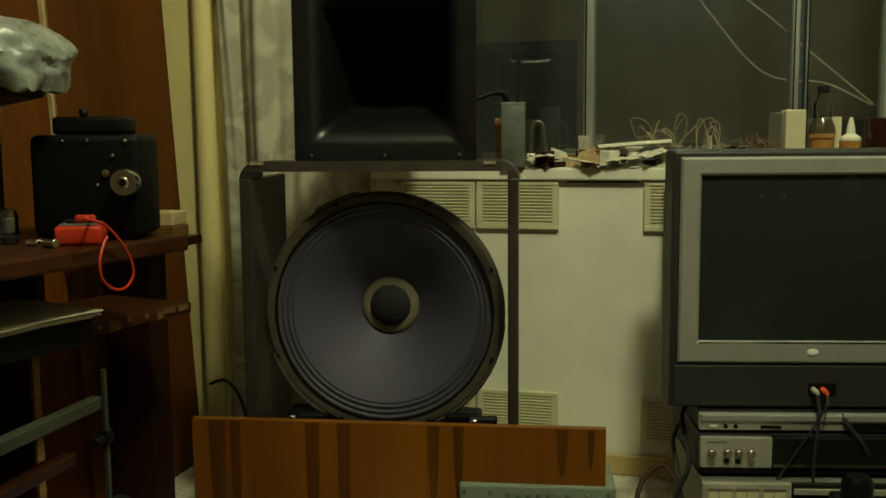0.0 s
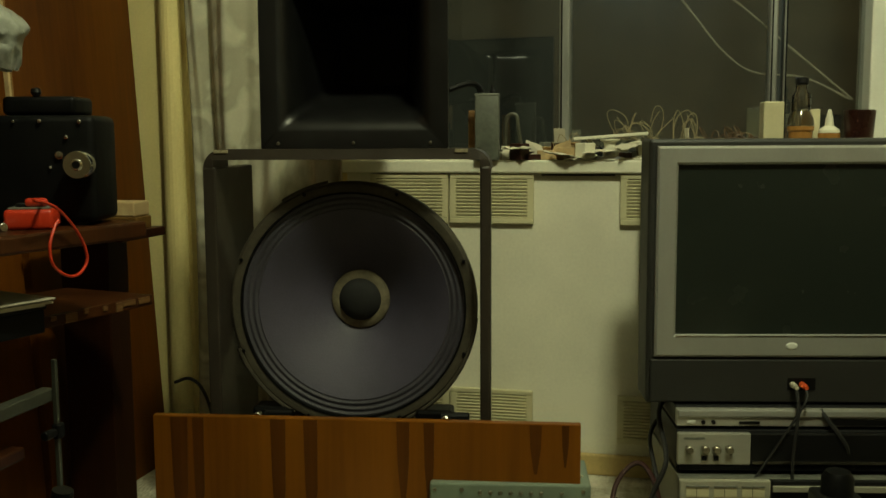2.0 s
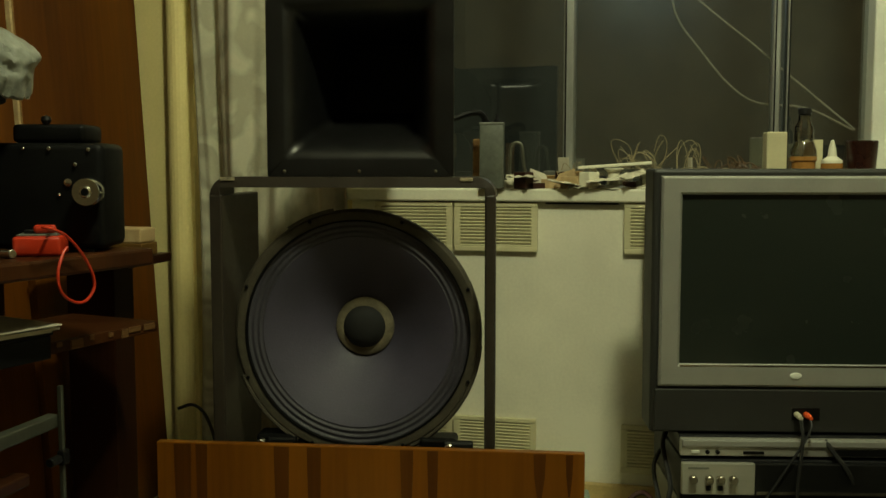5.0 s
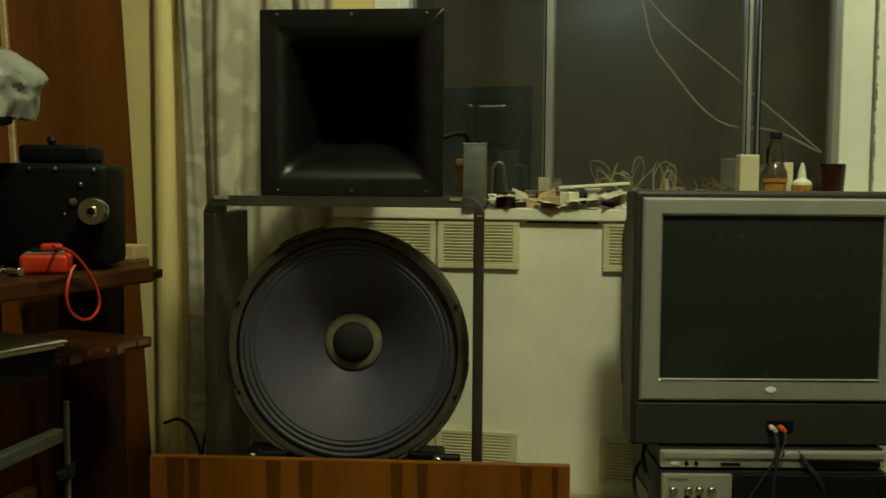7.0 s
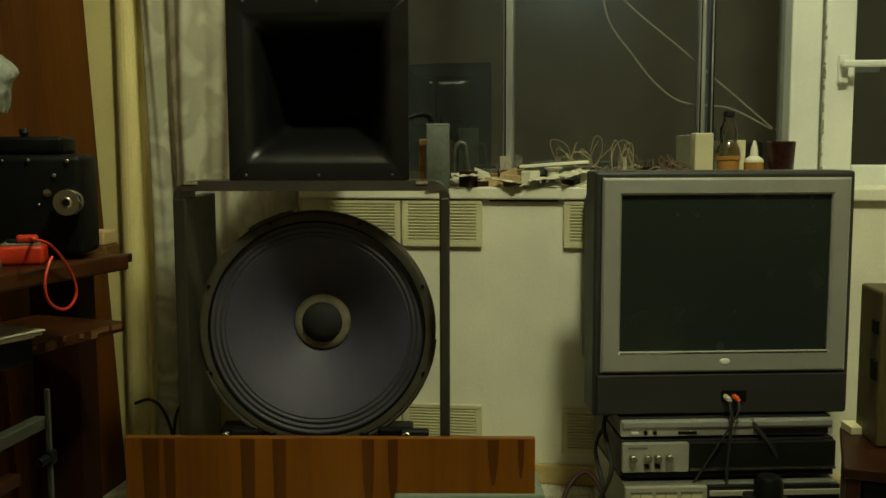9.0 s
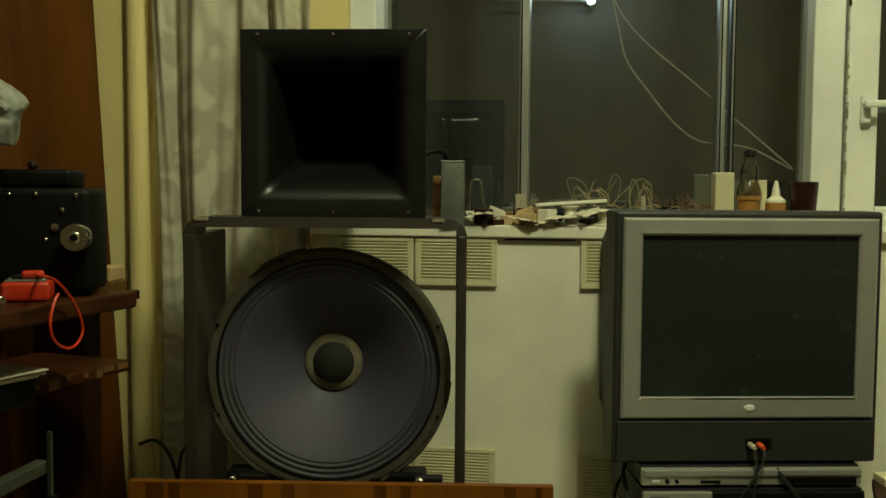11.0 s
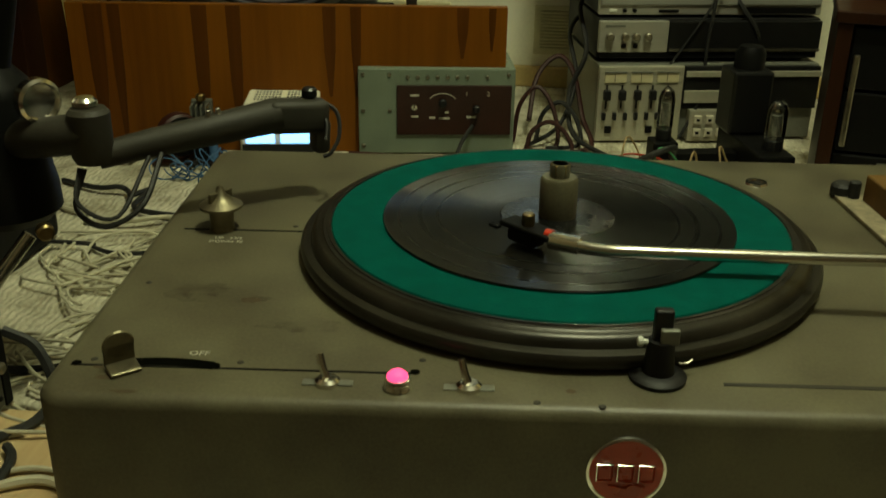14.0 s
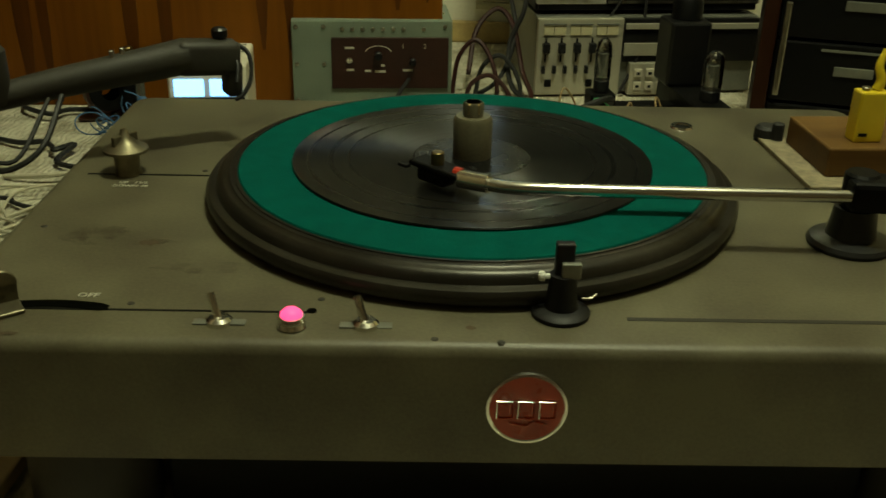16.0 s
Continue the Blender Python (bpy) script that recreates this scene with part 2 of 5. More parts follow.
def lace_material():
    """White lace: denser leaf shapes in a sheer ground."""
    m = mat("sheer white lace", (0.50, 0.475, 0.36), 0.8, var=0.1, bump=0.1)
    n, l = m.node_tree.nodes, m.node_tree.links
    b = n["Principled BSDF"]
    co = next(x for x in n if x.type == "TEX_COORD")
    v = n.new("ShaderNodeTexNoise")
    v.inputs["Scale"].default_value, v.inputs["Detail"].default_value, v.inputs["Distortion"].default_value = 7, 1.5, 2.4
    l.new(co.outputs["Object"], v.inputs["Vector"])
    r = n.new("ShaderNodeMapRange")
    r.inputs["From Min"].default_value, r.inputs["From Max"].default_value = 0.42, 0.60
    r.inputs["To Min"].default_value, r.inputs["To Max"].default_value = 0.62, 0.96
    l.new(v.outputs["Fac"], r.inputs["Value"])
    l.new(r.outputs[0], b.inputs["Alpha"])
    return m


M["record"], M["carpet"], M["lace"] = record_material(), carpet_material(), lace_material()


# ---- mesh helpers ----
def part(name, bm, material, parent=None, label="", smooth=False):
    """Links a bmesh as one mesh object, under a thing or under a part."""
    me = bpy.data.meshes.new(name)
    bmesh.ops.recalc_face_normals(bm, faces=bm.faces)
    bm.to_mesh(me)
    bm.free()
    if smooth:
        me.shade_smooth()
        me.set_sharp_from_angle(angle=radians(38))
    me.materials.append(M[material] if isinstance(material, str) else material)
    ob = new(name, me)
    if parent:
        ob.parent = parent
    if label:
        ob["label"] = label
    return ob


def thing(name, m, label, category, group="", kind=""):
    ob = new(name)
    ob.empty_display_size = 0.02
    ob.matrix_basis = m
    return tagged(ob, label, category, group, kind)


def shift(bm, m):
    bmesh.ops.transform(bm, matrix=m, verts=bm.verts)
    return bm


def box(x0, x1, y0, y1, z0, z1, bevel=0.0, seg=2):
    bm = bmesh.new()
    bmesh.ops.create_cube(bm, size=1, matrix=Matrix.LocRotScale(((x0 + x1) / 2, (y0 + y1) / 2, (z0 + z1) / 2), None, (abs(x1 - x0), abs(y1 - y0), abs(z1 - z0))))
    if bevel:
        bmesh.ops.bevel(bm, geom=bm.edges[:], offset=bevel, segments=seg, affect="EDGES", profile=0.5)
    return bm


def lathe(profile, seg=32, m=None):
    """Turns (radius, height) pairs round z; open ends are closed when the radius is 0."""
    bm = bmesh.new()
    rings = []
    for r, z in profile:
        if r < 1e-6:
            rings.append([bm.verts.new((0, 0, z))])
        else:
            rings.append([bm.verts.new((r * math.cos(2 * math.pi * k / seg), r * math.sin(2 * math.pi * k / seg), z)) for k in range(seg)])
    for a, b in zip(rings, rings[1:]):
        for k in range(seg):
            j = (k + 1) % seg
            if len(a) == 1 and len(b) == 1:
                continue
            if len(a) == 1:
                bm.faces.new((a[0], b[k], b[j]))
            elif len(b) == 1:
                bm.faces.new((a[k], a[j], b[0]))
            else:
                bm.faces.new((a[k], a[j], b[j], b[k]))
    if m is not None:
        shift(bm, m)
    return bm


def cyl(r, h, seg=20, bevel=0.0, m=None):
    b = bevel
    pr = [(0, 0), (r - b, 0)] + ([(r, b), (r, h - b)] if b else [(r, h)]) + ([(r - b, h)] if b else []) + [(0, h)]
    if not b:
        pr = [(0, 0), (r, 0), (r, h), (0, h)]
    return lathe(pr, seg, m)


def smooth_path(pts, n=6):
    """A rounded line through the points."""
    p = [Vector(q) for q in pts]
    p = [2 * p[0] - p[1]] + p + [2 * p[-1] - p[-2]]
    out = []
    for i in range(1, len(p) - 2):
        for k in range(n):
            t = k / n
            a, b, c, d = p[i - 1], p[i], p[i + 1], p[i + 2]
            out.append(0.5 * ((2 * b) + (c - a) * t + (2 * a - 5 * b + 4 * c - d) * t * t + (3 * b - a - 3 * c + d) * t ** 3))
    out.append(p[-2])
    return out


def tube(pts, r, seg=6, n=6, bm=None, taper=None):
    """A round cable along the points; taper: the radius at the far end."""
    path = smooth_path(pts, n) if n > 1 else [Vector(q) for q in pts]
    bm = bm or bmesh.new()
    rings, side = [], Vector((0.31, 0.17, 0.93))
    for i, c in enumerate(path):
        d = (path[min(i + 1, len(path) - 1)] - path[max(i - 1, 0)])
        d = d.normalized() if d.length > 1e-9 else Vector((0, 0, 1))
        side = (side - d * side.dot(d))
        side = side.normalized() if side.length > 1e-4 else d.orthogonal().normalized()
        up = d.cross(side)
        rr = r if taper is None else r + (taper - r) * i / (len(path) - 1)
        rings.append([bm.verts.new(c + rr * (math.cos(2 * math.pi * k / seg) * side + math.sin(2 * math.pi * k / seg) * up)) for k in range(seg)])
    for a, b in zip(rings, rings[1:]):
        for k in range(seg):
            bm.faces.new((a[k], a[(k + 1) % seg], b[(k + 1) % seg], b[k]))
    bm.faces.new(rings[0][::-1]), bm.faces.new(rings[-1])
    return bm


def merge(*bms):
    """Joins bmeshes into the first."""
    out = bms[0]
    for b in bms[1:]:
        me = bpy.data.meshes.new("tmp")
        b.to_mesh(me)
        out.from_mesh(me)
        bpy.data.meshes.remove(me)
        b.free()
    return out


def lettering(name, words, size, material, parent, m):
    """Raised lettering in the built-in font, lying in its own xy plane."""
    cu = bpy.data.curves.new("tmp_text", "FONT")
    cu.body, cu.size, cu.extrude, cu.align_x, cu.align_y, cu.resolution_u = words, size, 0.0002, "CENTER", "CENTER", 2
    tmp = bpy.data.objects.new("tmp_text", cu)
    me = bpy.data.meshes.new_from_object(tmp)
    bpy.data.objects.remove(tmp)
    bpy.data.curves.remove(cu)
    me.name = name
    me.materials.append(M[material])
    ob = new(name, me)
    ob.parent = parent
    ob.matrix_basis = m
    return ob


FRONT = pose(0, 0, 0, 90, 0, 0)  # turns z-up lathes so that they face -y

# ---- the room ----
def structure(name, bm, material, label, category):
    return tagged(part(name, bm, material), label, category, kind="structure")


structure("floor", box(-1.6, 2.3, 0.15, 2.4, -0.05, 0.0), "carpet", "pale worn carpet strewn with cables", "floor")
# out of view: dark floor added so less light bounces onto the turntable front
structure("unseen_floor", box(-1.6, 2.3, -3.4, 0.15, -0.05, -0.002), "walnut", "unseen dark floor added to cut bounce light", "floor")
structure("ceiling", box(-1.6, 2.3, -3.4, 2.6, 2.5, 2.6), "ceiling", "plain off-white painted ceiling", "ceiling")
structure("wall_pier", box(-1.6, -0.930, 1.962, 2.1495, 0, 2.5), "wall", "cream painted wall pier in the corner", "wall")
# these three walls are out of view; their tan only governs bounced light
structure("wall_west", box(-1.7, -1.6, -3.4, 2.6, 0, 2.5), "unseen_wall", "unseen side wall toned to limit bounce light", "wall")
structure("wall_east", box(2.3, 2.4, -3.4, 2.6, 0, 2.5), "unseen_wall", "unseen side wall toned to limit bounce light", "wall")
structure("wall_south", box(-1.7, 2.4, -3.5, -3.4, 0, 2.5), "unseen_wall", "unseen rear wall toned to limit bounce light", "wall")
structure("wall_north", merge(box(-1.6, -0.535, 2.15, 2.4, 0, 2.5), box(-0.535, 1.35, 2.15, 2.4, 0, 0.62), box(-0.535, 1.35, 2.15, 2.4, 2.2, 2.5), box(1.35, 2.3, 2.15, 2.4, 0, 2.5)),
          "wall", "cream wall with a wide window opening", "wall")
structure("backdrop", box(-3.0, 4.0, 3.3, 3.4, -0.5, 3.0), "night", "unlit balcony wall outside at night", "backdrop")
structure("balcony_ceiling", box(-3.0, 4.0, 2.41, 3.3, 2.5, 2.6), "night", "unlit balcony ceiling at night", "ceiling")

# window: fixed lights with aluminium bars, then a white painted casement
window = tagged(new("window_1"), "wide night window with aluminium bars and white casement", "window", kind="structure")
part("window_frame", box(-0.535, -0.472, 2.16, 2.3, 0.62, 2.2, 0.004), "frame_white", window)
part("window_frame", box(0.507, 0.572, 2.17, 2.3, 0.62, 2.2, 0.004), "frame_white", window, "chipped white jamb")
part("window_frame", box(-0.472, 0.507, 2.18, 2.3, 2.14, 2.2), "frame_white", window)
for x0, x1 in ((-0.141, -0.118), (0.311, 0.328), (0.340, 0.347)):
    bar = part("mullion", box(x0, x1, 2.215, 2.285, 0.62, 2.14, 0.003), "alu", window)
    part("bead", box(x0 + 0.004, x0 + 0.007, 2.2115, 2.2152, 0.64, 2.12), "black", bar)
for x0, x1 in ((-0.472, -0.141), (-0.118, 0.311), (0.347, 0.507)):
    g = part("pane", box(x0, x1, 2.25, 2.254, 0.63, 2.14), "glass_pane", window)
    g.visible_shadow = False
casement = part("casement", merge(box(0.576, 0.640, 2.155, 2.25, 0.64, 2.18, 0.004), box(0.640, 1.29, 2.155, 2.25, 0.64, 0.705, 0.004),
                                  box(0.640, 1.29, 2.155, 2.25, 2.11, 2.18, 0.004), box(1.29, 1.345, 2.155, 2.25, 0.64, 2.18, 0.004)), "frame_white", window)
g = part("pane", box(0.640, 1.29, 2.20, 2.204, 0.705, 2.11), "glass_pane", casement)
g.visible_shadow = False
part("handle", merge(box(0.602, 0.622, 2.137, 2.155, 0.885, 0.945, 0.003), cyl(0.009, 0.03, 14, 0.002, pose(0.612, 2.142, 0.925, 90)),
                     box(0.604, 0.725, 2.110, 2.122, 0.917, 0.932, 0.004)), "frame_white", casement, "white painted lever handle")
random.seed(4)
for k in range(30):  # chipped paint along the seam
    z = 0.67 + k * 0.024 + random.uniform(-0.012, 0.012)
    part("paint_chip", box(0.5735 - random.uniform(0, 0.0015), 0.5765 + random.uniform(-0.002, 0.003), 2.1535, 2.156, z, z + random.uniform(0.004, 0.022)), "chip", casement)

# boxed-in radiator under the window
sill = tagged(part("window_sill", box(-0.585, 1.6, 1.984, 2.21, 0.634, 0.661, 0.004), "white"), "long white painted sill cluttered with odds and ends", "window sill", kind="structure")
casing = tagged(new("radiator_casing"), "white panelled radiator casing with ivory vent grilles", "radiator casing", kind="structure")
for x0, x1 in ((-0.575, 0.72), (0.7225, 1.6)):
    part("panel", box(x0, x1, 2.0, 2.02, 0.030, 0.634, 0.0015), "white", casing)
part("end_panel", box(-0.575, -0.555, 2.02, 2.15, 0.0, 0.634), "white", casing)
part("shadow_gap", box(-0.15, 0.0, 1.9965, 2.0, 0.629, 0.632), "black", casing)


def grille(x0, x1, z0, z1):
    gx = part("grille", merge(box(x0, x1, 1.990, 1.9995, z0, z0 + 0.012, 0.002), box(x0, x1, 1.990, 1.9995, z1 - 0.010, z1, 0.002),
                              box(x0, x0 + 0.013, 1.990, 1.9995, z0 + 0.012, z1 - 0.010), box(x1 - 0.013, x1, 1.990, 1.9995, z0 + 0.012, z1 - 0.010)), "ivory", casing)
    # black sheet on the white panel paints the shaded hollow behind the slats
    part("slat_shade", box(x0 + 0.012, x1 - 0.012, 1.9975, 1.9992, z0 + 0.01, z1 - 0.01), "black", gx)
    n = 12
    proto = None
    for k in range(n):
        z = z0 + 0.0135 + k * (z1 - z0 - 0.027) / (n - 1)
        if proto is None:
            proto = part("slat", shift(box(x0 + 0.012, x1 - 0.012, -0.0042, 0.0006, -0.0022, 0.0022), pose(0, 0, 0, 28)), "ivory", gx)
            proto.location = (0, 1.9945, z)
        else:
            s = new("slat", proto.data)
            s.parent, s.location = gx, (0, 1.9945, z)


for xs in ((-0.520, -0.348), (-0.344, -0.166), (0.012, 0.185)):
    grille(*xs, 0.528, 0.632)
    grille(*xs, 0.070, 0.172)
structure("baseboard", box(-0.56, 1.6, 1.985, 1.999, 0.0, 0.045, 0.004), "skirt", "yellowed wooden baseboard at the casing", "baseboard")
structure("pipe", cyl(0.024, 2.5, 20, 0, pose(-0.962, 1.955, 0)), "wall", "cream painted heating pipe in the corner", "pipe")


def curtain():
    bm = bmesh.new()
    nx, nz = 150, 40
    random.seed(11)
    ph = [random.uniform(0, 6.28) for _ in range(5)]
    grid = []
    for j in range(nz + 1):
        z = 0.03 + 2.4 * j / nz
        row = []
        for i in range(nx + 1):
            u = i / nx
            wide = 0.335 + 0.03 * math.sin(1.7 * z)
            x = -0.905 + wide * u
            y = 1.915 + 0.016 * math.sin(25 * u + ph[0] + 0.8 * math.sin(2 * z)) + 0.005 * math.sin(57 * u + ph[1] + 2 * z) + 0.012 * math.sin(9 * u + 2.2 * z)
            row.append(bm.verts.new((x + 0.012 * math.sin(3.1 * z + 8 * u), y, z)))
        grid.append(row)
    for j in range(nz):
        for i in range(nx):
            bm.faces.new((grid[j][i], grid[j][i + 1], grid[j + 1][i + 1], grid[j + 1][i]))
    ob = part("curtain", bm, "lace", smooth=True)
    sol = ob.modifiers.new("cloth", "SOLIDIFY")
    sol.thickness = 0.0008
    return tagged(ob, "sheer white lace curtain hanging in folds", "curtain")


curtain()
tagged(part("curtain_rail", tube([(-1.0, 1.915, 2.44), (1.5, 1.915, 2.44)], 0.010, 8, 1), "frame_white"), "white curtain rail under the ceiling", "curtain rail")

bulb = thing("pendant_lamp", pose(*LAMP_AT), "bare bulb hanging from the ceiling", "lamp")
part("cord", tube([(0, 0, 0.12), (0, 0, 2.5 - LAMP_AT[2])], 0.004, 6, 1), "black_plastic", bulb)
part("socket", cyl(0.02, 0.06, 16, 0.004, pose(0, 0, 0.07)), "black_plastic", bulb)
globe = part("bulb", lathe([(0, -0.045), (0.03, -0.036), (0.042, -0.01), (0.038, 0.02), (0.02, 0.055), (0.014, 0.07), (0, 0.07)], 20), "bulb", bulb, smooth=True)
globe.visible_shadow = False

for k, pts in enumerate(([(0.03, 2.36, 1.40), (0.094, 2.36, 1.165), (0.30, 2.36, 0.97), (0.505, 2.36, 0.79)], [(0.03, 2.36, 1.40), (0.088, 2.36, 1.13), (0.11, 2.36, 1.05), (0.16, 2.36, 0.98), (0.225, 2.36, 0.90), (0.29, 2.36, 0.855), (0.40, 2.36, 0.84), (0.50, 2.36, 0.79)])):
    tagged(part("rope", tube(pts, 0.0026, 6, 8), "rope"), "thin grey rope strung outside the window", "rope", group="ropes outside the window")


ol = thing("balcony_lamp", pose(0.0, 3.22, 1.345), "cold lit lamp under the balcony ceiling outside", "lamp")
part("tube", tube([(-0.30, 0, 0.02), (0.0, 0, 0.012)], 0.006, 8, 1), "alu", ol)
part("bulb", lathe([(0, -0.014), (0.012, -0.008), (0.014, 0.0), (0.010, 0.01), (0, 0.014)], 14, pose(0.012, 0, 0.008)), "cold", ol)
part("bracket", box(-0.02, 0.02, 0.0, 0.08, 0.012, 0.02), "alu", ol)


# ---- loudspeaker rig ----
def woofer_box():
    """Open frame of rounded boards that carries the horn."""
    t = thing("speaker_cabinet", pose(-0.652, 1.478, 0.0, 0, 0, 8), "worn dark grey open speaker cabinet frame", "speaker cabinet")
    w, h, d, th = 0.484, 0.690, 0.22, 0.018
    part("side_panel", box(0, 0.022, 0, d, 0.0, h - 0.0305, 0.003), "box_grey", t)
    part("side_panel", box(w - th, w, 0, 0.03, 0.0, h - 0.029, 0.004), "box_grey", t)
    bm = bmesh.new()
    r, n = 0.034, 8
    outer = [(0, h - 0.03)] + [(r - r * math.cos(math.pi / 2 * k / n), h - r + r * math.sin(math.pi / 2 * k / n)) for k in range(n + 1)]
    outer += [(w - r + r * math.sin(math.pi / 2 * k / n), h - r + r * math.cos(math.pi / 2 * k / n)) for k in range(n + 1)] + [(w, h - 0.03)]
    inner = [(min(max(x, th), w - th), min(z, h - th)) for x, z in outer]
    rows = [[bm.verts.new((x, y, z)) for x, z in loop] for loop, y in ((outer, 0.003), (outer, 0.085), (inner, 0.085), (inner, 0.0))]
    for a, b in zip(rows, rows[1:] + rows[:1]):
        for k in range(len(a) - 1):
            bm.faces.new((a[k], a[k + 1], b[k + 1], b[k]))
    bmesh.ops.remove_doubles(bm, verts=bm.verts, dist=0.0002)
    top = part("top_board", bm, "box_grey", t)
    for x, wd in ((0.02, 0.035), (0.425, 0.03)):
        part("bare_patch", box(x, x + wd * 0.7, -0.0008, 0.006, h - 0.007, h - 0.001, 0.001), "chip", top, "bare scuffed wood patch")
    part("bottom_board", box(th, w - th, 0.0, d, 0.0, 0.02), "box_grey", t)
    return t


woofer_box()


def woofer():
    """Eighteen-inch driver; z of the lathe points at the listener."""
    t = thing("woofer", pose(-0.424, 1.580, 0.416, 0, 0, 8), "huge eighteen-inch woofer with dark paper cone", "loudspeaker driver")
    R = 0.2180
    part("gasket", lathe([(R - 0.021, 0.008), (R - 0.018, 0.0095), (R - 0.005, 0.010), (R, 0.006), (R, -0.012), (R - 0.021, -0.012), (R - 0.021, 0.008)], 72, FRONT), "gasket", t, "frayed brown gasket ring", True)
    part("gasket_lip", lathe([(R - 0.0225, 0.004), (R - 0.0215, 0.0105), (R - 0.0190, 0.0108), (R - 0.0185, 0.0088)], 72, FRONT), "black", t, "", True)
    prof = [(R - 0.0205, 0.004)]  # three shallow rolls
    for k in range(25):
        a = k / 24
        prof.append((R - 0.0205 - 0.0285 * a, 0.003 - 0.005 * a + 0.0011 * math.sin(a * math.pi * 6)))
    part("surround", lathe(prof, 72, FRONT), "surround", t, "corrugated cloth surround", True)
    cone = [(R - 0.049, -0.002)]
    for k in range(1, 13):
        a = k / 12
        cone.append((R - 0.049 - (R - 0.049 - 0.052) * a, -0.002 - 0.078 * a ** 1.12))
    part("cone", lathe(cone, 72, FRONT), "cone", t, "", True)
    part("dust_cap", lathe([(0.054, -0.078), (0.053, -0.074), (0.048, -0.071), (0.040, -0.069), (0.0385, -0.069)], 40, FRONT), "cap_ring", t, "lighter glue ring", True)
    part("dust_screen", lathe([(0.039, -0.0695), (0.034, -0.062), (0.020, -0.056), (0, -0.054)], 32, FRONT), "cap", t, "dark domed dust cap", True)
    basket = part("basket", lathe([(R - 0.002, -0.012), (R - 0.03, -0.05), (0.115, -0.120), (0.10, -0.13), (0.09, -0.13)], 48, FRONT), "black", t, "", True)
    part("magnet", cyl(0.10, 0.06, 40, 0.006, FRONT @ pose(0, 0, -0.19)), "black", t, "", True)
    for k in range(8):
        a = math.pi / 8 + k * math.pi / 4
        part("bolt", cyl(0.0035, 0.004, 6, 0.001, FRONT @ pose((R - 0.007) * math.cos(a), (R - 0.007) * math.sin(a), 0.010)), "black", t)
    for a0, a1 in ((-1.12, -0.08), (1.75, 2.15), (3.5, 4.2)):  # lifted edge of the gasket
        part("gasket_edge", tube([((R - 0.001) * math.cos(a0 + (a1 - a0) * k / 10), -0.011, (R + 0.001) * math.sin(a0 + (a1 - a0) * k / 10)) for k in range(11)], 0.0035, 6, 1), "gasket", t)
    for s in (-1, 1):
        c = part("clamp", merge(box(s * 0.145 - 0.035, s * 0.145 + 0.03, -0.02, 0.03, -0.215, -0.180, 0.006), cyl(0.010, 0.05, 12, 0.002, pose(s * 0.145 + s * 0.01, -0.026, -0.19, 0, 90, 0))), "black", t)
        part("thumb_screw", cyl(0.009, 0.014, 12, 0.002, pose(s * 0.165, -0.03, -0.192, 90)), "chrome", c)
    part("stand", box(-0.16, 0.16, 0.0, 0.09, -0.395, -0.20, 0.004), "black", t, "black wooden stand")
    return t


woofer()


def horn():
    t = thing("horn_speaker", pose(-0.560, 1.512, 0.690, 0, 0, 6), "square black fibreglass horn on the speaker frame", "horn")
    S = 0.318
    bm = bmesh.new()
    rings, n = [], 12

    def section(half_w, half_h, y, rr):  # the throat sits off centre
        pts = []
        for cx, cz, a0 in ((1, 1, 0), (-1, 1, 90), (-1, -1, 180), (1, -1, 270)):
            for k in range(n + 1):
                a = radians(a0 + 90 * k / n)
                pts.append((S / 2 + cx * (half_w - rr) + rr * math.cos(a) - 0.05 * y, y, S / 2 + cz * (half_h - rr) + rr * math.sin(a) + 0.095 * y))
        rings.append([bm.verts.new(p) for p in pts])

    section(S / 2, S / 2, 0.012, 0.003)
    section(S / 2, S / 2, 0.001, 0.003)
    section(S / 2 - 0.001, S / 2 - 0.001, 0.0, 0.003)
    for k, (f, y) in enumerate(((0.131, 0.0), (0.1275, 0.0010), (0.1235, 0.0030), (0.1195, 0.0060), (0.1155, 0.0105), (0.1115, 0.0165), (0.1075, 0.025), (0.103, 0.037), (0.098, 0.055), (0.092, 0.080), (0.085, 0.115), (0.078, 0.155), (0.070, 0.205), (0.058, 0.30))):
        section(f, f, y, 0.004 + 0.010 * min(1, k / 4))
    for a, b in zip(rings, rings[1:]):
        for k in range(len(a)):
            bm.faces.new((a[k], a[(k + 1) % len(a)], b[(k + 1) % len(a)], b[k]))
    bm.faces.new(rings[-1])
    part("flare", bm, "black_gloss", t, "", True)
    # black block stands in for the shade deep in the open throat
    part("throat_shade", box(S / 2 - 0.080, S / 2 + 0.054, 0.250, 0.27, S / 2 - 0.042, S / 2 + 0.092), "black", t, "black plug for the shade inside the throat")
    # flat black keeps lamp glints off throat and driver
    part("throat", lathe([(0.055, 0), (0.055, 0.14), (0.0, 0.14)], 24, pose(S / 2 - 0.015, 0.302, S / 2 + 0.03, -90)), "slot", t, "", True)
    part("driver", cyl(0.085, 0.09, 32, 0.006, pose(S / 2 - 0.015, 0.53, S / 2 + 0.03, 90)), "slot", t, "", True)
    part("support", box(S / 2 - 0.06, S / 2 + 0.06, 0.12, 0.16, 0.0, 0.075, 0.003), "black", t)
    for x in (0.030, S / 2, S - 0.030):
        for z in (0.009, S - 0.009):
            part("screw", lathe([(0, 0.0025), (0.0022, 0.002), (0.0032, 0)], 10, pose(x, 0.0, z, 90)), "steel", t)
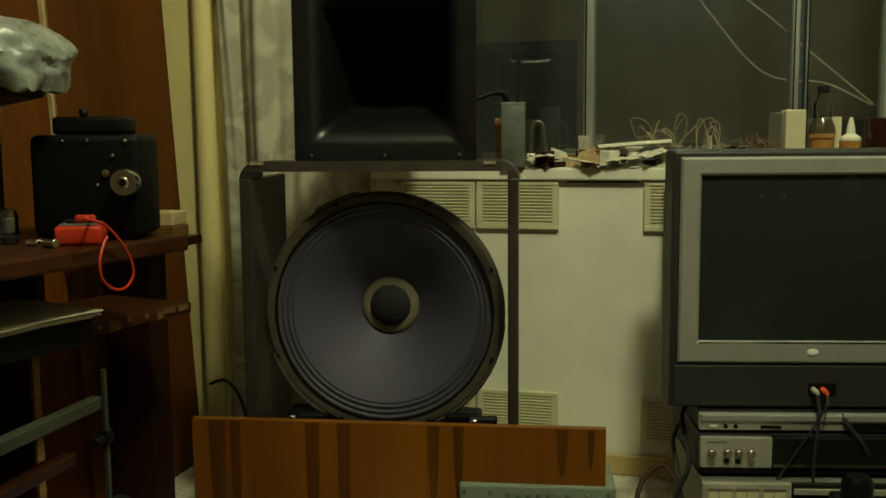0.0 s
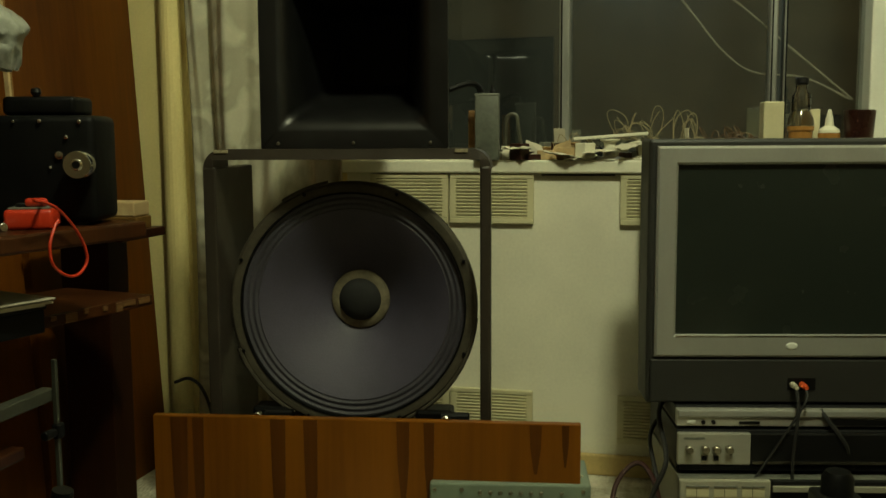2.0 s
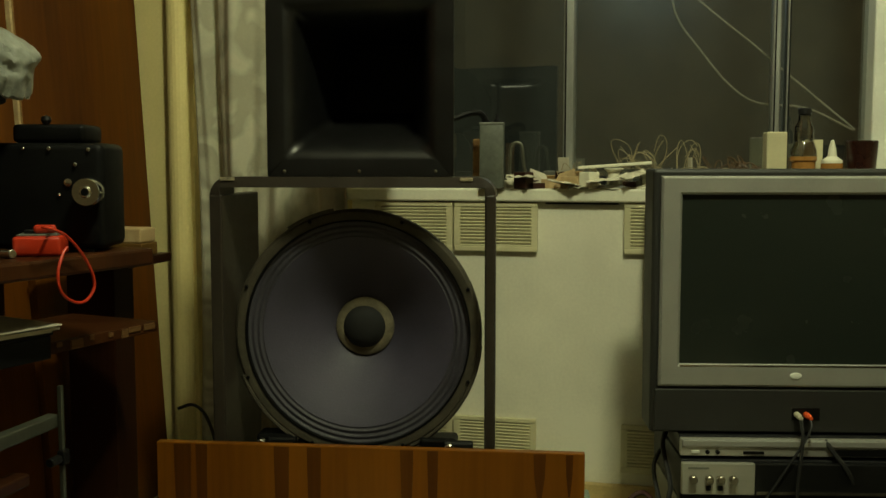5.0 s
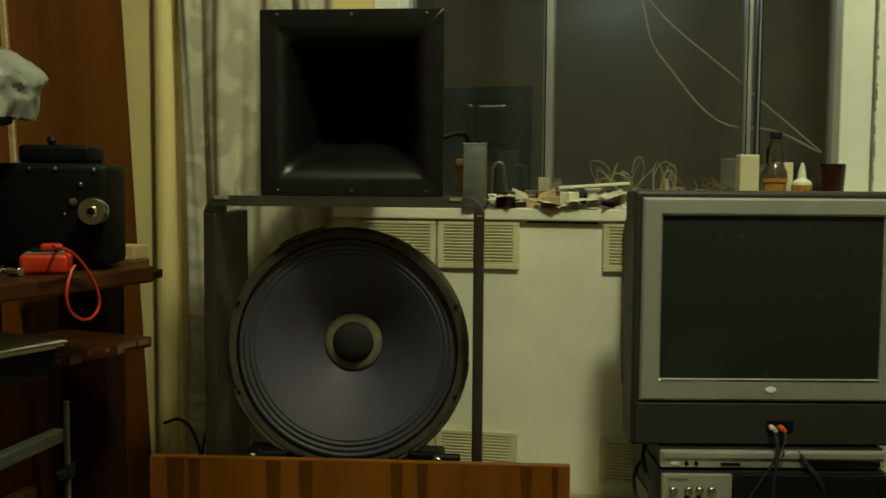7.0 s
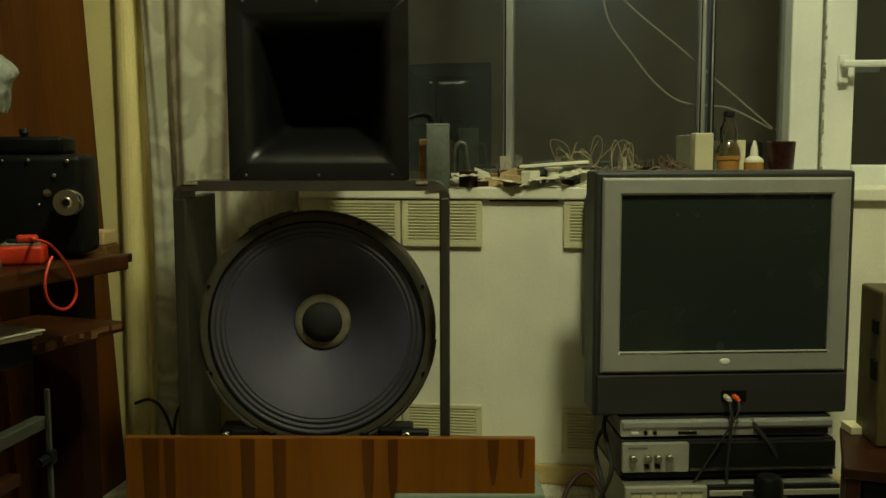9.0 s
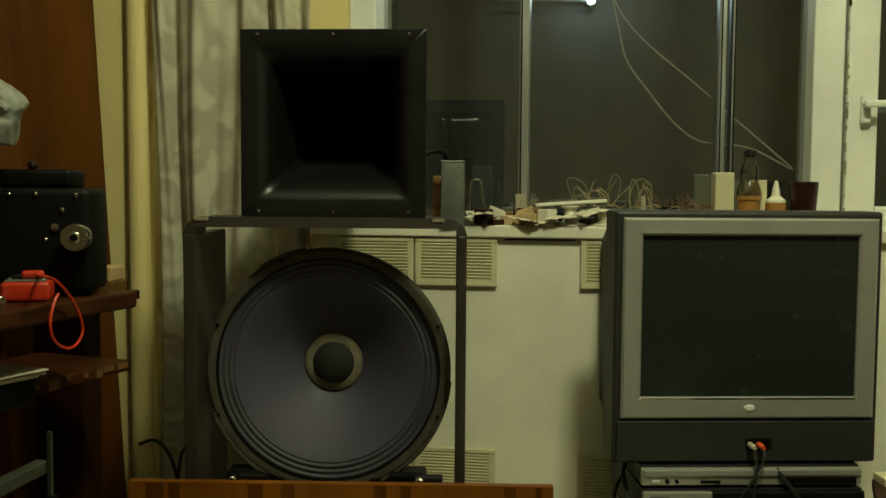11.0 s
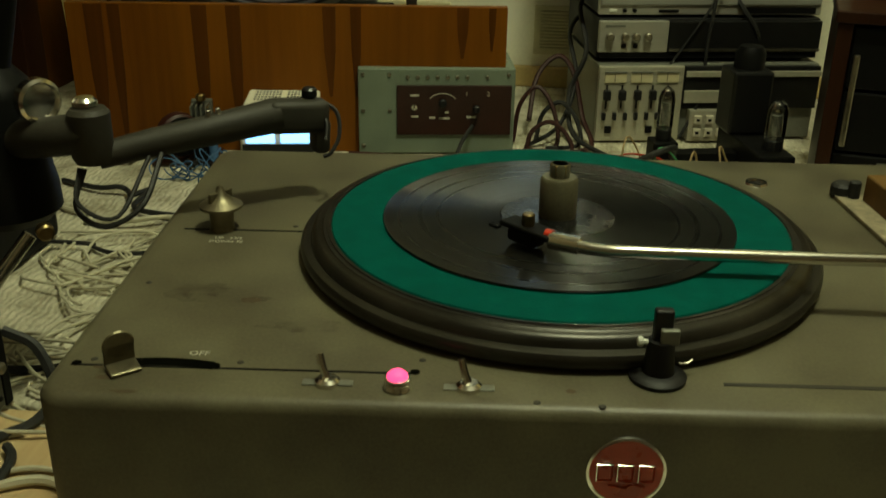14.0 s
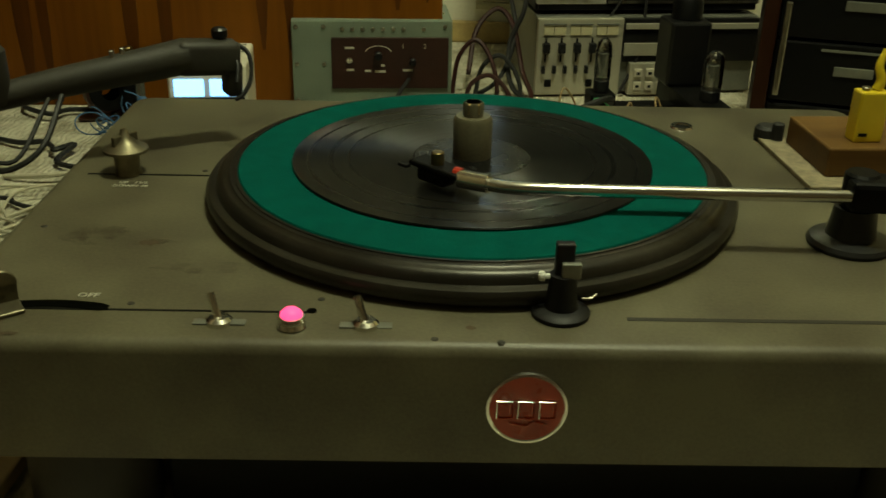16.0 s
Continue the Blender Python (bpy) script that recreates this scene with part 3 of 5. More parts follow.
    part("cable", tube([(S * 0.85, 0.40, 0.115), (S - 0.01, 0.42, 0.128), (S + 0.012, 0.43, 0.118), (S + 0.018, 0.43, 0.07)], 0.0065, 8), "black", t)
    return t


horn()


# ---- leaning board, white meter, mixer ----
def leaning_board():
    t = thing("wooden_board", pose(-0.7275, 1.4194, 0.0, 0, 0, 7.6), "orange veneered board with dark streaks leaning on the speaker", "board")
    L, H = 0.7145, 0.246
    part("panel", box(0, L, 0, 0.016, 0.0, H, 0.0015), "board", t)
    random.seed(8)
    for x, top, w in ((0.045, 1, 0.030), (0.078, 1, 0.020), (0.215, 1, 0.026), (0.270, 1, 0.024), (0.425, 0.62, 0.022), (0.468, 0.62, 0.018), (0.642, 0.35, 0.020), (0.690, 0.3, 0.012)):
        bm = bmesh.new()
        z0 = H * (1 - top) + 0.002
        vs = [bm.verts.new((x + dx, -0.0006, z)) for dx, z in ((-w / 2, H - 0.002), (w / 2, H - 0.002), (w * 0.42, (z0 + H) / 2), (w * 0.12, z0), (-w * 0.12, z0), (-w * 0.42, (z0 + H) / 2))]
        f = bm.faces.new(vs)
        ex = bmesh.ops.extrude_face_region(bm, geom=[f])
        bmesh.ops.translate(bm, vec=(0, 0.0006, 0), verts=[v for v in ex["geom"] if isinstance(v, bmesh.types.BMVert)])
        part("streak", bm, "board_dark", t, "dark grain streak")
    return t


leaning_board()


def mixer():
    """Grey-green instrument box with a dark front plate."""
    t = thing("instrument_box", pose(-0.259, 1.466, 0.002, 0, 0, 9.5), "grey-green metal instrument box with brown panel", "instrument")
    W, H, D = 0.261, 0.146, 0.13
    part("case", box(0, W, 0, D, 0, H, 0.003), "green_box", t)
    for x in (0.02, W - 0.02):
        for y in (0.02, D - 0.02):
            part("foot", cyl(0.008, 0.004, 10, 0, pose(x, y, -0.002)), "rubber", t)
    plate = part("front_plate", box(0.064, W - 0.006, -0.004, 0.001, 0.034, 0.118, 0.0012), "panel_brown", t)
    for k in range(9):
        x = 0.082 + k * 0.0165
        if k != 7:
            part("screw", lathe([(0, 0.0025), (0.0026, 0.002), (0.0036, 0)], 10, pose(x, 0.0, 0.131, 90)), "steel", t)
    for x, z in ((0.008, 0.135), (0.008, 0.074), (0.052, 0.135), (0.052, 0.074), (0.008, 0.014), (W - 0.012, 0.135)):
        part("screw", lathe([(0, 0.0025), (0.0026, 0.002), (0.0036, 0)], 10, pose(x, 0.0, z, 90)), "steel", t)
    for x, z, r in ((0.140, 0.090, 0.007), (0.196, 0.080, 0.006)):
        part("knob", cyl(r, 0.012, 16, 0.002, pose(x, -0.004, z, 90)), "black_plastic", plate)
    part("toggle", merge(cyl(0.005, 0.004, 12, 0, pose(0.093, -0.004, 0.082, 90)), tube([(0.093, -0.006, 0.082), (0.093, -0.02, 0.086)], 0.0016, 6, 1)), "chrome", plate)
    lettering("marking", "1", 0.011, "text", plate, pose(0.180, -0.0042, 0.104, 90))
    lettering("marking", "2", 0.011, "text", plate, pose(0.216, -0.0042, 0.104, 90))
    part("scale", tube([(0.140 + 0.022 * math.cos(a / 10 * math.pi), -0.0042, 0.092 + 0.013 * math.sin(a / 10 * math.pi)) for a in range(1, 10)], 0.0007, 4, 1), "text", plate)
    for x0, x1, z in ((0.086, 0.101, 0.100), (0.088, 0.100, 0.064), (0.118, 0.128, 0.062), (0.134, 0.152, 0.061), (0.180, 0.196, 0.063), (0.144, 0.150, 0.071)):
        part("marking_bar", box(x0, x1, -0.0045, -0.0038, z, z + 0.0035), "text", plate)
    part("lead", tube([(0.19, -0.006, 0.05), (0.17, -0.05, 0.035), (0.15, -0.10, 0.006), (0.12, -0.16, 0.006)], 0.0035, 8), "rubber", t, "black cable")
    for k in range(5):
        x = 0.08 + k * 0.035
        part("terminal", merge(cyl(0.004, 0.008, 10, 0, pose(x, 0.03, H)), tube([(x, 0.03, H + 0.006), (x + 0.014, 0.035, H + 0.013), (x + 0.03, 0.03, H + 0.004)], 0.0016, 5)), "wire_white", t, "screw terminal with white wire")
    return t


mixer()


def white_meter():
    t = thing("power_meter", pose(-0.414, 1.310, 0.0, 0, 0, 10.5), "white bench supply with two glowing displays", "power supply")
    W, D, H = 0.118, 0.215, 0.106
    part("case", box(0, W, 0.004, D, 0.004, H, 0.004), "white", t)
    face = part("front_panel", box(0.003, W - 0.003, 0.0, 0.004, 0.006, H - 0.003, 0.001), "white", t)
    part("lower_strip", box(0.004, W - 0.004, -0.0012, 0.0003, 0.008, 0.058), "black_plastic", face)
    for x0 in (0.010, 0.063):
        d = part("display", box(x0, x0 + 0.044, -0.002, 0.0005, 0.060, 0.086, 0.001), "lcd", face, "blue-white glowing display")
    for k in range(2):
        part("vent_slots", merge(*[box(0.014 + k * 0.052 + i * 0.0055, 0.0175 + k * 0.052 + i * 0.0055, 0.085 + j * 0.015, 0.092 + j * 0.015, H - 0.0005, H + 0.0004) for i in range(8) for j in range(6)]), "black", t, "rows of vent slots")
    for k in range(3):
        part("binding_post", cyl(0.006, 0.016, 12, 0.001, pose(0.03 + k * 0.03, 0.0, 0.03, 90)), "black_plastic", face)
    for x in (0.02, W - 0.02):
        for y in (0.02, D - 0.02):
            part("foot", cyl(0.007, 0.005, 10, 0, pose(x, y, 0)), "rubber", t)
    return t


white_meter()


# ---- television and hi-fi stack ----
TV_AT = pose(0.080, 1.640, 0.2515, 0, 0, 11.2)


def television():
    t = thing("television", TV_AT, "silver and charcoal tube television, switched off", "television")
    W, H = 0.480, 0.452
    x0, x1, z0, z1 = 0.047, 0.434, 0.1215, 0.409
    part("cabinet", merge(box(0.0, W, 0.012, 0.10, 0.0, H, 0.006), shift(box(0.04, W - 0.04, 0.10, 0.36, 0.02, H - 0.04, 0.03), pose(0, 0, 0))), "tv_dark", t)
    bm = bmesh.new()
    loops = []
    for m, y in ((0.0, 0.012), (0.0, 0.004), (0.004, 0.0)):
        loops.append([bm.verts.new(v) for v in ((0.012 + m, y, 0.083 + m), (W - 0.012 - m, y, 0.083 + m), (W - 0.012 - m, y, H - 0.012 - m), (0.012 + m, y, H - 0.012 - m))])
    for m, y in ((0.004, 0.0), (0.0, 0.004), (0.0, 0.012)):
        loops.append([bm.verts.new(v) for v in ((x0 - m, y, z0 - m), (x1 + m, y, z0 - m), (x1 + m, y, z1 + m), (x0 - m, y, z1 + m))])
    for a, b in zip(loops, loops[1:]):
        for k in range(4):
            bm.faces.new((a[k], a[(k + 1) % 4], b[(k + 1) % 4], b[k]))
    part("bezel", bm, "tv_silver", t, "silver plastic bezel")
    bm = bmesh.new()
    n = 14
    g = [[bm.verts.new((x0 + (x1 - x0) * i / n, 0.009 - 0.004 * (1 - (2 * i / n - 1) ** 2) * (1 - (2 * j / n - 1) ** 2), z0 + (z1 - z0) * j / n)) for i in range(n + 1)] for j in range(n + 1)]
    for j in range(n):
        for i in range(n):
            bm.faces.new((g[j][i], g[j][i + 1], g[j + 1][i + 1], g[j + 1][i]))
    sc = part("screen", bm, "screen", t, "dark glass screen", True)
    part("lip", box(x0, x1, 0.0, 0.006, z0 - 0.005, z0 - 0.001), "chrome", t)
    part("emblem", lathe([(0, 0.002), (0.008, 0.0015), (0.010, 0)], 16, pose(0.242, -0.0005, 0.103, 90) @ Matrix.Diagonal((1, 0.6, 1, 1))), "frame_white", t)
    part("lower_panel", box(0.006, W - 0.006, 0.004, 0.014, 0.004, 0.079, 0.003), "tv_dark", t)
    for x, mm in ((0.246, "wire_white"), (0.262, "orange")):
        j = part("plug", merge(cyl(0.005, 0.018, 12, 0.001, pose(x, 0.004, 0.036, 90)), cyl(0.0035, 0.012, 10, 0, pose(x, -0.012, 0.036, 90))), mm, t, "phono plug")
    part("jack_recess", box(0.238, 0.285, 0.0025, 0.0045, 0.026, 0.047), "black", t)
    part("cable", merge(tube([(0.246, -0.02, 0.036), (0.246, -0.035, 0.0), (0.238, -0.04, -0.08), (0.232, -0.05, -0.17), (0.20, -0.06, -0.24)], 0.003, 6),
                        tube([(0.262, -0.02, 0.036), (0.255, -0.034, 0.01), (0.20, -0.035, -0.08), (0.165, -0.04, -0.13)], 0.0022, 6)), "rubber", t, "black leads")
    part("lead", tube([(0.29, -0.012, -0.004), (0.30, -0.022, -0.02), (0.325, -0.03, -0.055), (0.34, -0.02, -0.09)], 0.004, 6), "rubber", t)
    return t


television()


def stack_unit(name, z0, z1, y, label, w=0.395, material="silver", x=0.0):
    t = thing(name, pose(0.1305, 1.636, z0, 0, 0, 11.2) @ pose(x, y, 0), label, "hi-fi unit", "stack of hi-fi units")
    part("case", box(0, w, 0.012, 0.27, 0.004, z1 - z0, 0.002), "black_plastic" if material != "champagne" else "slate", t)
    for px in (0.03, w - 0.03):
        for py in (0.04, 0.24):
            part("foot", cyl(0.012, 0.006, 12, 0, pose(px, py, -0.001)), "rubber", t)
    return t


vcr = stack_unit("disc_player", 0.2145, 0.2515, 0.0, "slim silver disc player under the television")
part("front_panel", box(0, 0.395, 0, 0.012, 0.004, 0.034, 0.002), "silver", vcr)
part("top_edge", box(0.002, 0.393, -0.004, 0.003, 0.020, 0.0335, 0.003), "tv_silver", vcr)
part("power_button", box(0.018, 0.032, -0.0022, 0, 0.009, 0.014, 0.001), "frame_white", vcr)
for px in (0.045, 0.062):
    part("socket", cyl(0.0036, 0.004, 12, 0, pose(px, 0.0, 0.0115, 90)), "black", vcr)
part("display_window", box(0.255, 0.385, -0.0015, 0.001, 0.006, 0.017), "black", vcr)
part("tray", box(0.105, 0.14, -0.0015, 0.001, 0.008, 0.013), "black", vcr)

amp = stack_unit("amplifier", 0.1405, 0.2135, -0.016, "silver-fronted amplifier in the stack")
fp = part("front_panel", box(0, 0.122, 0, 0.012, 0.016, 0.070, 0.002), "silver", amp)
part("dark_panel", box(0.123, 0.395, 0.001, 0.012, 0.016, 0.070, 0.002), "black_gloss", amp)
part("plinth", box(0.004, 0.391, 0.002, 0.012, 0.006, 0.015), "black", amp)
part("trim_strip", box(0.125, 0.395, -0.002, 0.001, 0.018, 0.022), "steel", amp)
for px in (0.018, 0.045, 0.064, 0.085):
    kn = part("knob", cyl(0.0068, 0.012, 18, 0.0015, pose(px, 0.0, 0.044, 90)), "steel", fp)
for px in (0.044, 0.064):
    part("button", box(px - 0.004, px + 0.004, -0.004, 0, 0.024, 0.032, 0.001), "black_plastic", fp)
part("marking_bar", box(0.010, 0.045, -0.0008, 0.0002, 0.060, 0.0635), "slate", fp)

mixer_deck = stack_unit("cassette_mixer", 0.001, 0.1385, -0.040, "pale metal mixing deck with meters and sliders", material="champagne")
fp = part("front_panel", box(0, 0.150, 0, 0.012, 0.003, 0.136, 0.002), "champagne", mixer_deck)
for k in range(3):
    mt = part("meter", box(0.010 + k * 0.046, 0.048 + k * 0.046, -0.0025, 0, 0.108, 0.126, 0.001), "ivory", fp, "small level meter")
    part("needle", box(0.027 + k * 0.046, 0.0278 + k * 0.046, -0.0032, -0.0024, 0.110, 0.124), "black", mt)
    part("meter_hood", box(0.010 + k * 0.046, 0.048 + k * 0.046, -0.004, 0, 0.1255, 0.128), "slate", mt)
for k in range(5):
    px = 0.015 + k * 0.027
    part("slider_slot", box(px - 0.0015, px + 0.0015, -0.0012, 0.001, 0.062, 0.104), "black", fp)
    part("slider_cap", box(px - 0.006, px + 0.006, -0.012, 0, 0.079, 0.096, 0.002), "black_plastic", fp)
for k in range(6):
    px = 0.012 + k * 0.019
    part("switch", box(px - 0.003, px + 0.003, -0.009, 0, 0.043, 0.056, 0.001), "black_plastic", fp)
for px in (0.022, 0.095, 0.125):
    part("socket", box(px - 0.006, px + 0.006, -0.003, 0, 0.018, 0.031, 0.001), "black", fp)
rp = part("deck_panel", box(0.153, 0.395, 0.002, 0.012, 0.060, 0.136, 0.002), "black_gloss", mixer_deck)
part("trim_strip", box(0.153, 0.395, -0.003, 0.002, 0.118, 0.128, 0.001), "champagne", mixer_deck)
part("trim_strip", box(0.153, 0.28, -0.003, 0.002, 0.072, 0.094, 0.001), "champagne", mixer_deck)
kp = part("key_panel", box(0.165, 0.280, -0.006, 0.012, 0.003, 0.060, 0.002), "champagne", mixer_deck)
for i in range(5):
    for j in range(2):
        part("key", box(0.173 + i * 0.021, 0.187 + i * 0.021, -0.012, -0.006, 0.013 + j * 0.023, 0.028 + j * 0.023, 0.0015), "paper" if (i, j) != (2, 1) else "panel_brown", kp)
        part("key_mark", box(0.177 + i * 0.021, 0.183 + i * 0.021, -0.0126, -0.0119, 0.018 + j * 0.023, 0.0225 + j * 0.023), "black", kp)


# ---- valve amplifier and cabinet ----
def valve(parent, x, y, z, r, h, kind="plate"):
    b = part("valve_base", cyl(r * 0.95, h * 0.22, 18, 0.001, pose(x, y, z)), "black_plastic", parent)
    part("plate", cyl(r * 0.55, h * 0.42, 10, 0.001, pose(x, y, z + h * 0.30)), "slate", b)
    part("getter", cyl(r * 0.35, 0.003, 12, 0, pose(x, y, z + h * 0.78)), "chrome", b)
    g = part("envelope", lathe([(r * 0.92, h * 0.2), (r, h * 0.3), (r, h * 0.78), (r * 0.8, h * 0.92), (r * 0.35, h * 0.99), (0, h)], 20, pose(x, y, z)), "tube_glass", b, "clear glass envelope", True)
    g.visible_shadow = False
    return b


va = thing("valve_amplifier", pose(0.372, 1.36, 0.0, 0, 0, 12), "black homemade valve amplifier with glass tubes", "amplifier")
part("chassis", box(0.006, 0.062, 0.0, 0.185, 0.004, 0.062, 0.003), "black", va)
for x in (0.018, 0.05):
    for y in (0.02, 0.165):
        part("foot", cyl(0.007, 0.006, 10, 0, pose(x, y, 0)), "rubber", va)
part("transformer", box(-0.004, 0.062, 0.115, 0.180, 0.0625, 0.165, 0.005), "black_gloss", va)
part("bell_cover", lathe([(0.024, 0), (0.024, 0.03), (0.018, 0.040), (0, 0.043)], 20, pose(0.030, 0.148, 0.160)), "black", va, "", True)
valve(va, 0.040, 0.04, 0.062, 0.016, 0.078)
valve(va, -0.115, 0.10, 0.062, 0.013, 0.085)
part("rear_chassis", box(-0.135, -0.095, 0.08, 0.12, 0.0, 0.062, 0.003), "black", va)
part("link_bar", box(-0.0945, 0.0055, 0.09, 0.12, 0.02, 0.04), "black", va)
part("cable", tube([(-0.115, 0.05, 0.05), (-0.13, 0.0, 0.08), (-0.17, -0.02, 0.075), (-0.23, 0.02, 0.03), (-0.29, 0.04, 0.008)], 0.005, 8), "rubber", va)

cab = thing("drawer_cabinet", pose(0.430, 1.262, 0.0, 0, 0, -12), "black drawer cabinet with walnut sides", "cabinet")
part("side_panel", box(0.0, 0.020, 0.0, 0.21, 0.0, 0.284, 0.002), "walnut", cab, "walnut veneer side")
part("side_panel", box(0.43, 0.45, 0.0, 0.21, 0.0, 0.284, 0.002), "walnut", cab, "walnut veneer side")
part("top", box(-0.004, 0.454, -0.004, 0.214, 0.284, 0.300, 0.002), "walnut", cab)
part("back", box(0.02, 0.43, 0.20, 0.21, 0.0, 0.284), "black", cab)
part("plinth", box(0.02, 0.43, 0.01, 0.20, 0.0, 0.02), "black", cab)
for k in range(3):
    d = part("drawer", box(0.022, 0.428, 0.006, 0.195, 0.022 + k * 0.087, 0.105 + k * 0.087, 0.003), "black", cab)
    part("label_plate", box(0.10, 0.15, 0.0035, 0.0062, 0.062 + k * 0.087, 0.075 + k * 0.087, 0.001), "slate", d)
    part("slot", box(0.08, 0.20, 0.004, 0.0062, 0.094 + k * 0.087, 0.097 + k * 0.087), "slate", d)
part("handle", merge(box(0.026, 0.034, -0.012, -0.004, 0.12, 0.245, 0.002), box(0.027, 0.033, -0.005, 0.007, 0.125, 0.132), box(0.027, 0.033, -0.005, 0.007, 0.233, 0.240)), "steel", cab, "upright metal handle")

rack = thing("speaker_tower", pose(0.496, 1.36, 0.300, 0, 0, 3), "tall olive-brown wooden cabinet standing on the drawer unit", "cabinet")
part("body", box(0, 0.22, 0, 0.10, 0, 0.235, 0.004), "olive_wood", rack)
part("hinge", box(-0.005, 0.004, 0.01, 0.03, 0.10, 0.13, 0.002), "black", rack)
part("hinge", box(-0.005, 0.004, 0.01, 0.03, 0.17, 0.19, 0.002), "black", rack)
wt = thing("white_block", pose(0.476, 1.425, 0.300, 0, 0, 9), "small white card box on the cabinet", "box")
part("box", box(0, 0.026, 0, 0.04, 0, 0.012, 0.001), "ivory", wt)


# ---- turntable ----
TT = pose(-0.262, 0.410, 0.174, 0, 0, 5.2)
TTI = TT.inverted()


def tt(x, y, z=0.174):
    return tuple(TTI @ Vector((x, y, z)))


def turntable():
    t = thing("turntable", TT, "worn taupe broadcast turntable with a green felt platter", "turntable")
    W, D, H = 0.785, 0.530, 0.088
    bm = bmesh.new()
    bmesh.ops.create_cube(bm, size=1, matrix=Matrix.LocRotScale((W / 2, D / 2, -H / 2), None, (W, D, H)))
    bmesh.ops.bevel(bm, geom=[e for e in bm.edges if abs(e.verts[0].co.z - e.verts[1].co.z) > 0.01], offset=0.022, segments=5, affect="EDGES", profile=0.5)
    bmesh.ops.bevel(bm, geom=[e for e in bm.edges if e.verts[0].co.z > -0.001 and e.verts[1].co.z > -0.001 and len(e.link_faces) == 2 and e.calc_face_angle(0) > 0.5], offset=0.009, segments=4, affect="EDGES", profile=0.5)
    case = part("case", bm, "deck", t, "", True)
    for x, y in ((0.085, 0.06), (W - 0.09, 0.06), (0.085, D - 0.06), (W - 0.09, D - 0.06)):
        part("foot", lathe([(0, -0.174), (0.040, -0.174), (0.046, -0.166), (0.046, -0.12), (0.038, -0.088), (0, -0.088)], 24, pose(x, y, 0)), "deck_dark", t, "round felt-bottomed foot", True)
    part("plinth", box(0.14, W - 0.14, 0.05, D - 0.03, -0.1735, -0.089, 0.003), "black", t, "black recessed base")
    cx, cy, _ = tt(0.0735, 0.7095)
    # platter, felt and rim steps
    part("platter", lathe([(0.05, 0.002), (0.214, 0.002), (0.2215, 0.004), (0.2235, 0.008), (0.2235, 0.0115), (0.2215, 0.0145), (0.2175, 0.0158), (0.2150, 0.0160), (0.2140, 0.0195), (0.2120, 0.0225), (0.2085, 0.0243), (0.2050, 0.0248), (0.2040, 0.0258), (0.199, 0.026), (0.0, 0.026)], 96, pose(cx, cy, 0)), "platter", t, "oily dark stepped metal platter", True)
    part("rim_wire", lathe([(0.1985, 0.0262), (0.1985, 0.0268), (0.2005, 0.0268), (0.2005, 0.0258)], 96, pose(cx, cy, 0)), "platter", t, "", True)
    part("felt_mat", lathe([(0.0, 0.0275), (0.196, 0.0275), (0.197, 0.0262)], 96, pose(cx, cy, 0)), "felt", t, "green felt mat")
    part("spindle_hub", merge(lathe([(0, 0.078), (0.0075, 0.078), (0.0085, 0.076), (0.0085, 0.066), (0.0145, 0.066), (0.0165, 0.063), (0.0165, 0.030), (0, 0.030)], 28, pose(cx, cy, 0))), "deck", t, "grey centre adaptor", True)
    part("hub_cap", merge(cyl(0.0088, 0.010, 6, 0.001, pose(cx, cy, 0.068))), "brass", t)

    # seams of the removable corner plate
    lx0, ly0, _ = tt(-0.268, 0.6985)
    lx1, ly1, _ = tt(-0.150, 0.7035)
    part("seam", box(lx0 + 0.004, lx1 - 0.002, ly0 - 0.0012, ly0 + 0.0012, -0.0005, 0.0005), "black", t)
    sx0, sy0, _ = tt(-0.253, 0.459)
    sx1, sy1, _ = tt(-0.018, 0.477)
    part("seam", box(sx0, sx1, sy1 - 0.0040, sy1 - 0.0022, -0.0005, 0.0005), "black", t)
    bm = bmesh.new()
    arc = [(sx0 + 0.026 + 0.076 * k / 14, sy1 - 0.0015 + 0.005 * math.sin(math.pi * k / 14)) for k in range(15)]
    bm.faces.new([bm.verts.new((x, y - 0.0052 + 0.0030 * (k == 14), 0.0006)) for k, (x, y) in enumerate(arc)] + [bm.verts.new((x, y + 0.0052 - 0.0020 * (k == 14), 0.0006)) for k, (x, y) in reversed(list(enumerate(arc)))])
    part("lever_slot", bm, "slot", t)
    lever = lathe([(0, -0.0012), (0.0105, -0.0012), (0.0112, 0.0), (0.0105, 0.0012), (0, 0.0012)], 28, pose(0, 0, 0.0155, 90))
    part("speed_lever", shift(merge(lever, box(-0.0105, 0.0105, -0.0012, 0.0012, 0.0, 0.016, 0.0006), box(-0.0105, 0.0105, -0.015, 0.0, 0.0, 0.0026, 0.001)), pose(sx0 + 0.034, sy1 - 0.004, 0.0025, 8, 0, 36)), "lever_metal", t, "worn dull metal speed lever")
    for wx in (sx0 + 0.003, sx1):
        part("hole", cyl(0.0034, 0.0006, 12, 0, pose(wx, sy1 - 0.001, 0)), "slot", t)
    lettering("marking", "OFF", 0.0085, "text", t, pose(*tt(-0.171, 0.479)[:2], 0.0004, 0, 0, 0))
    lettering("marking", "UP   33/3", 0.0065, "text", t, pose(*tt(-0.217, 0.683)[:2], 0.0004))
    lettering("marking", "DOWN 78", 0.0065, "text", t, pose(*tt(-0.217, 0.675)[:2], 0.0004))
    # chrome stud with wing
    x, y, _ = tt(-0.230, 0.706)
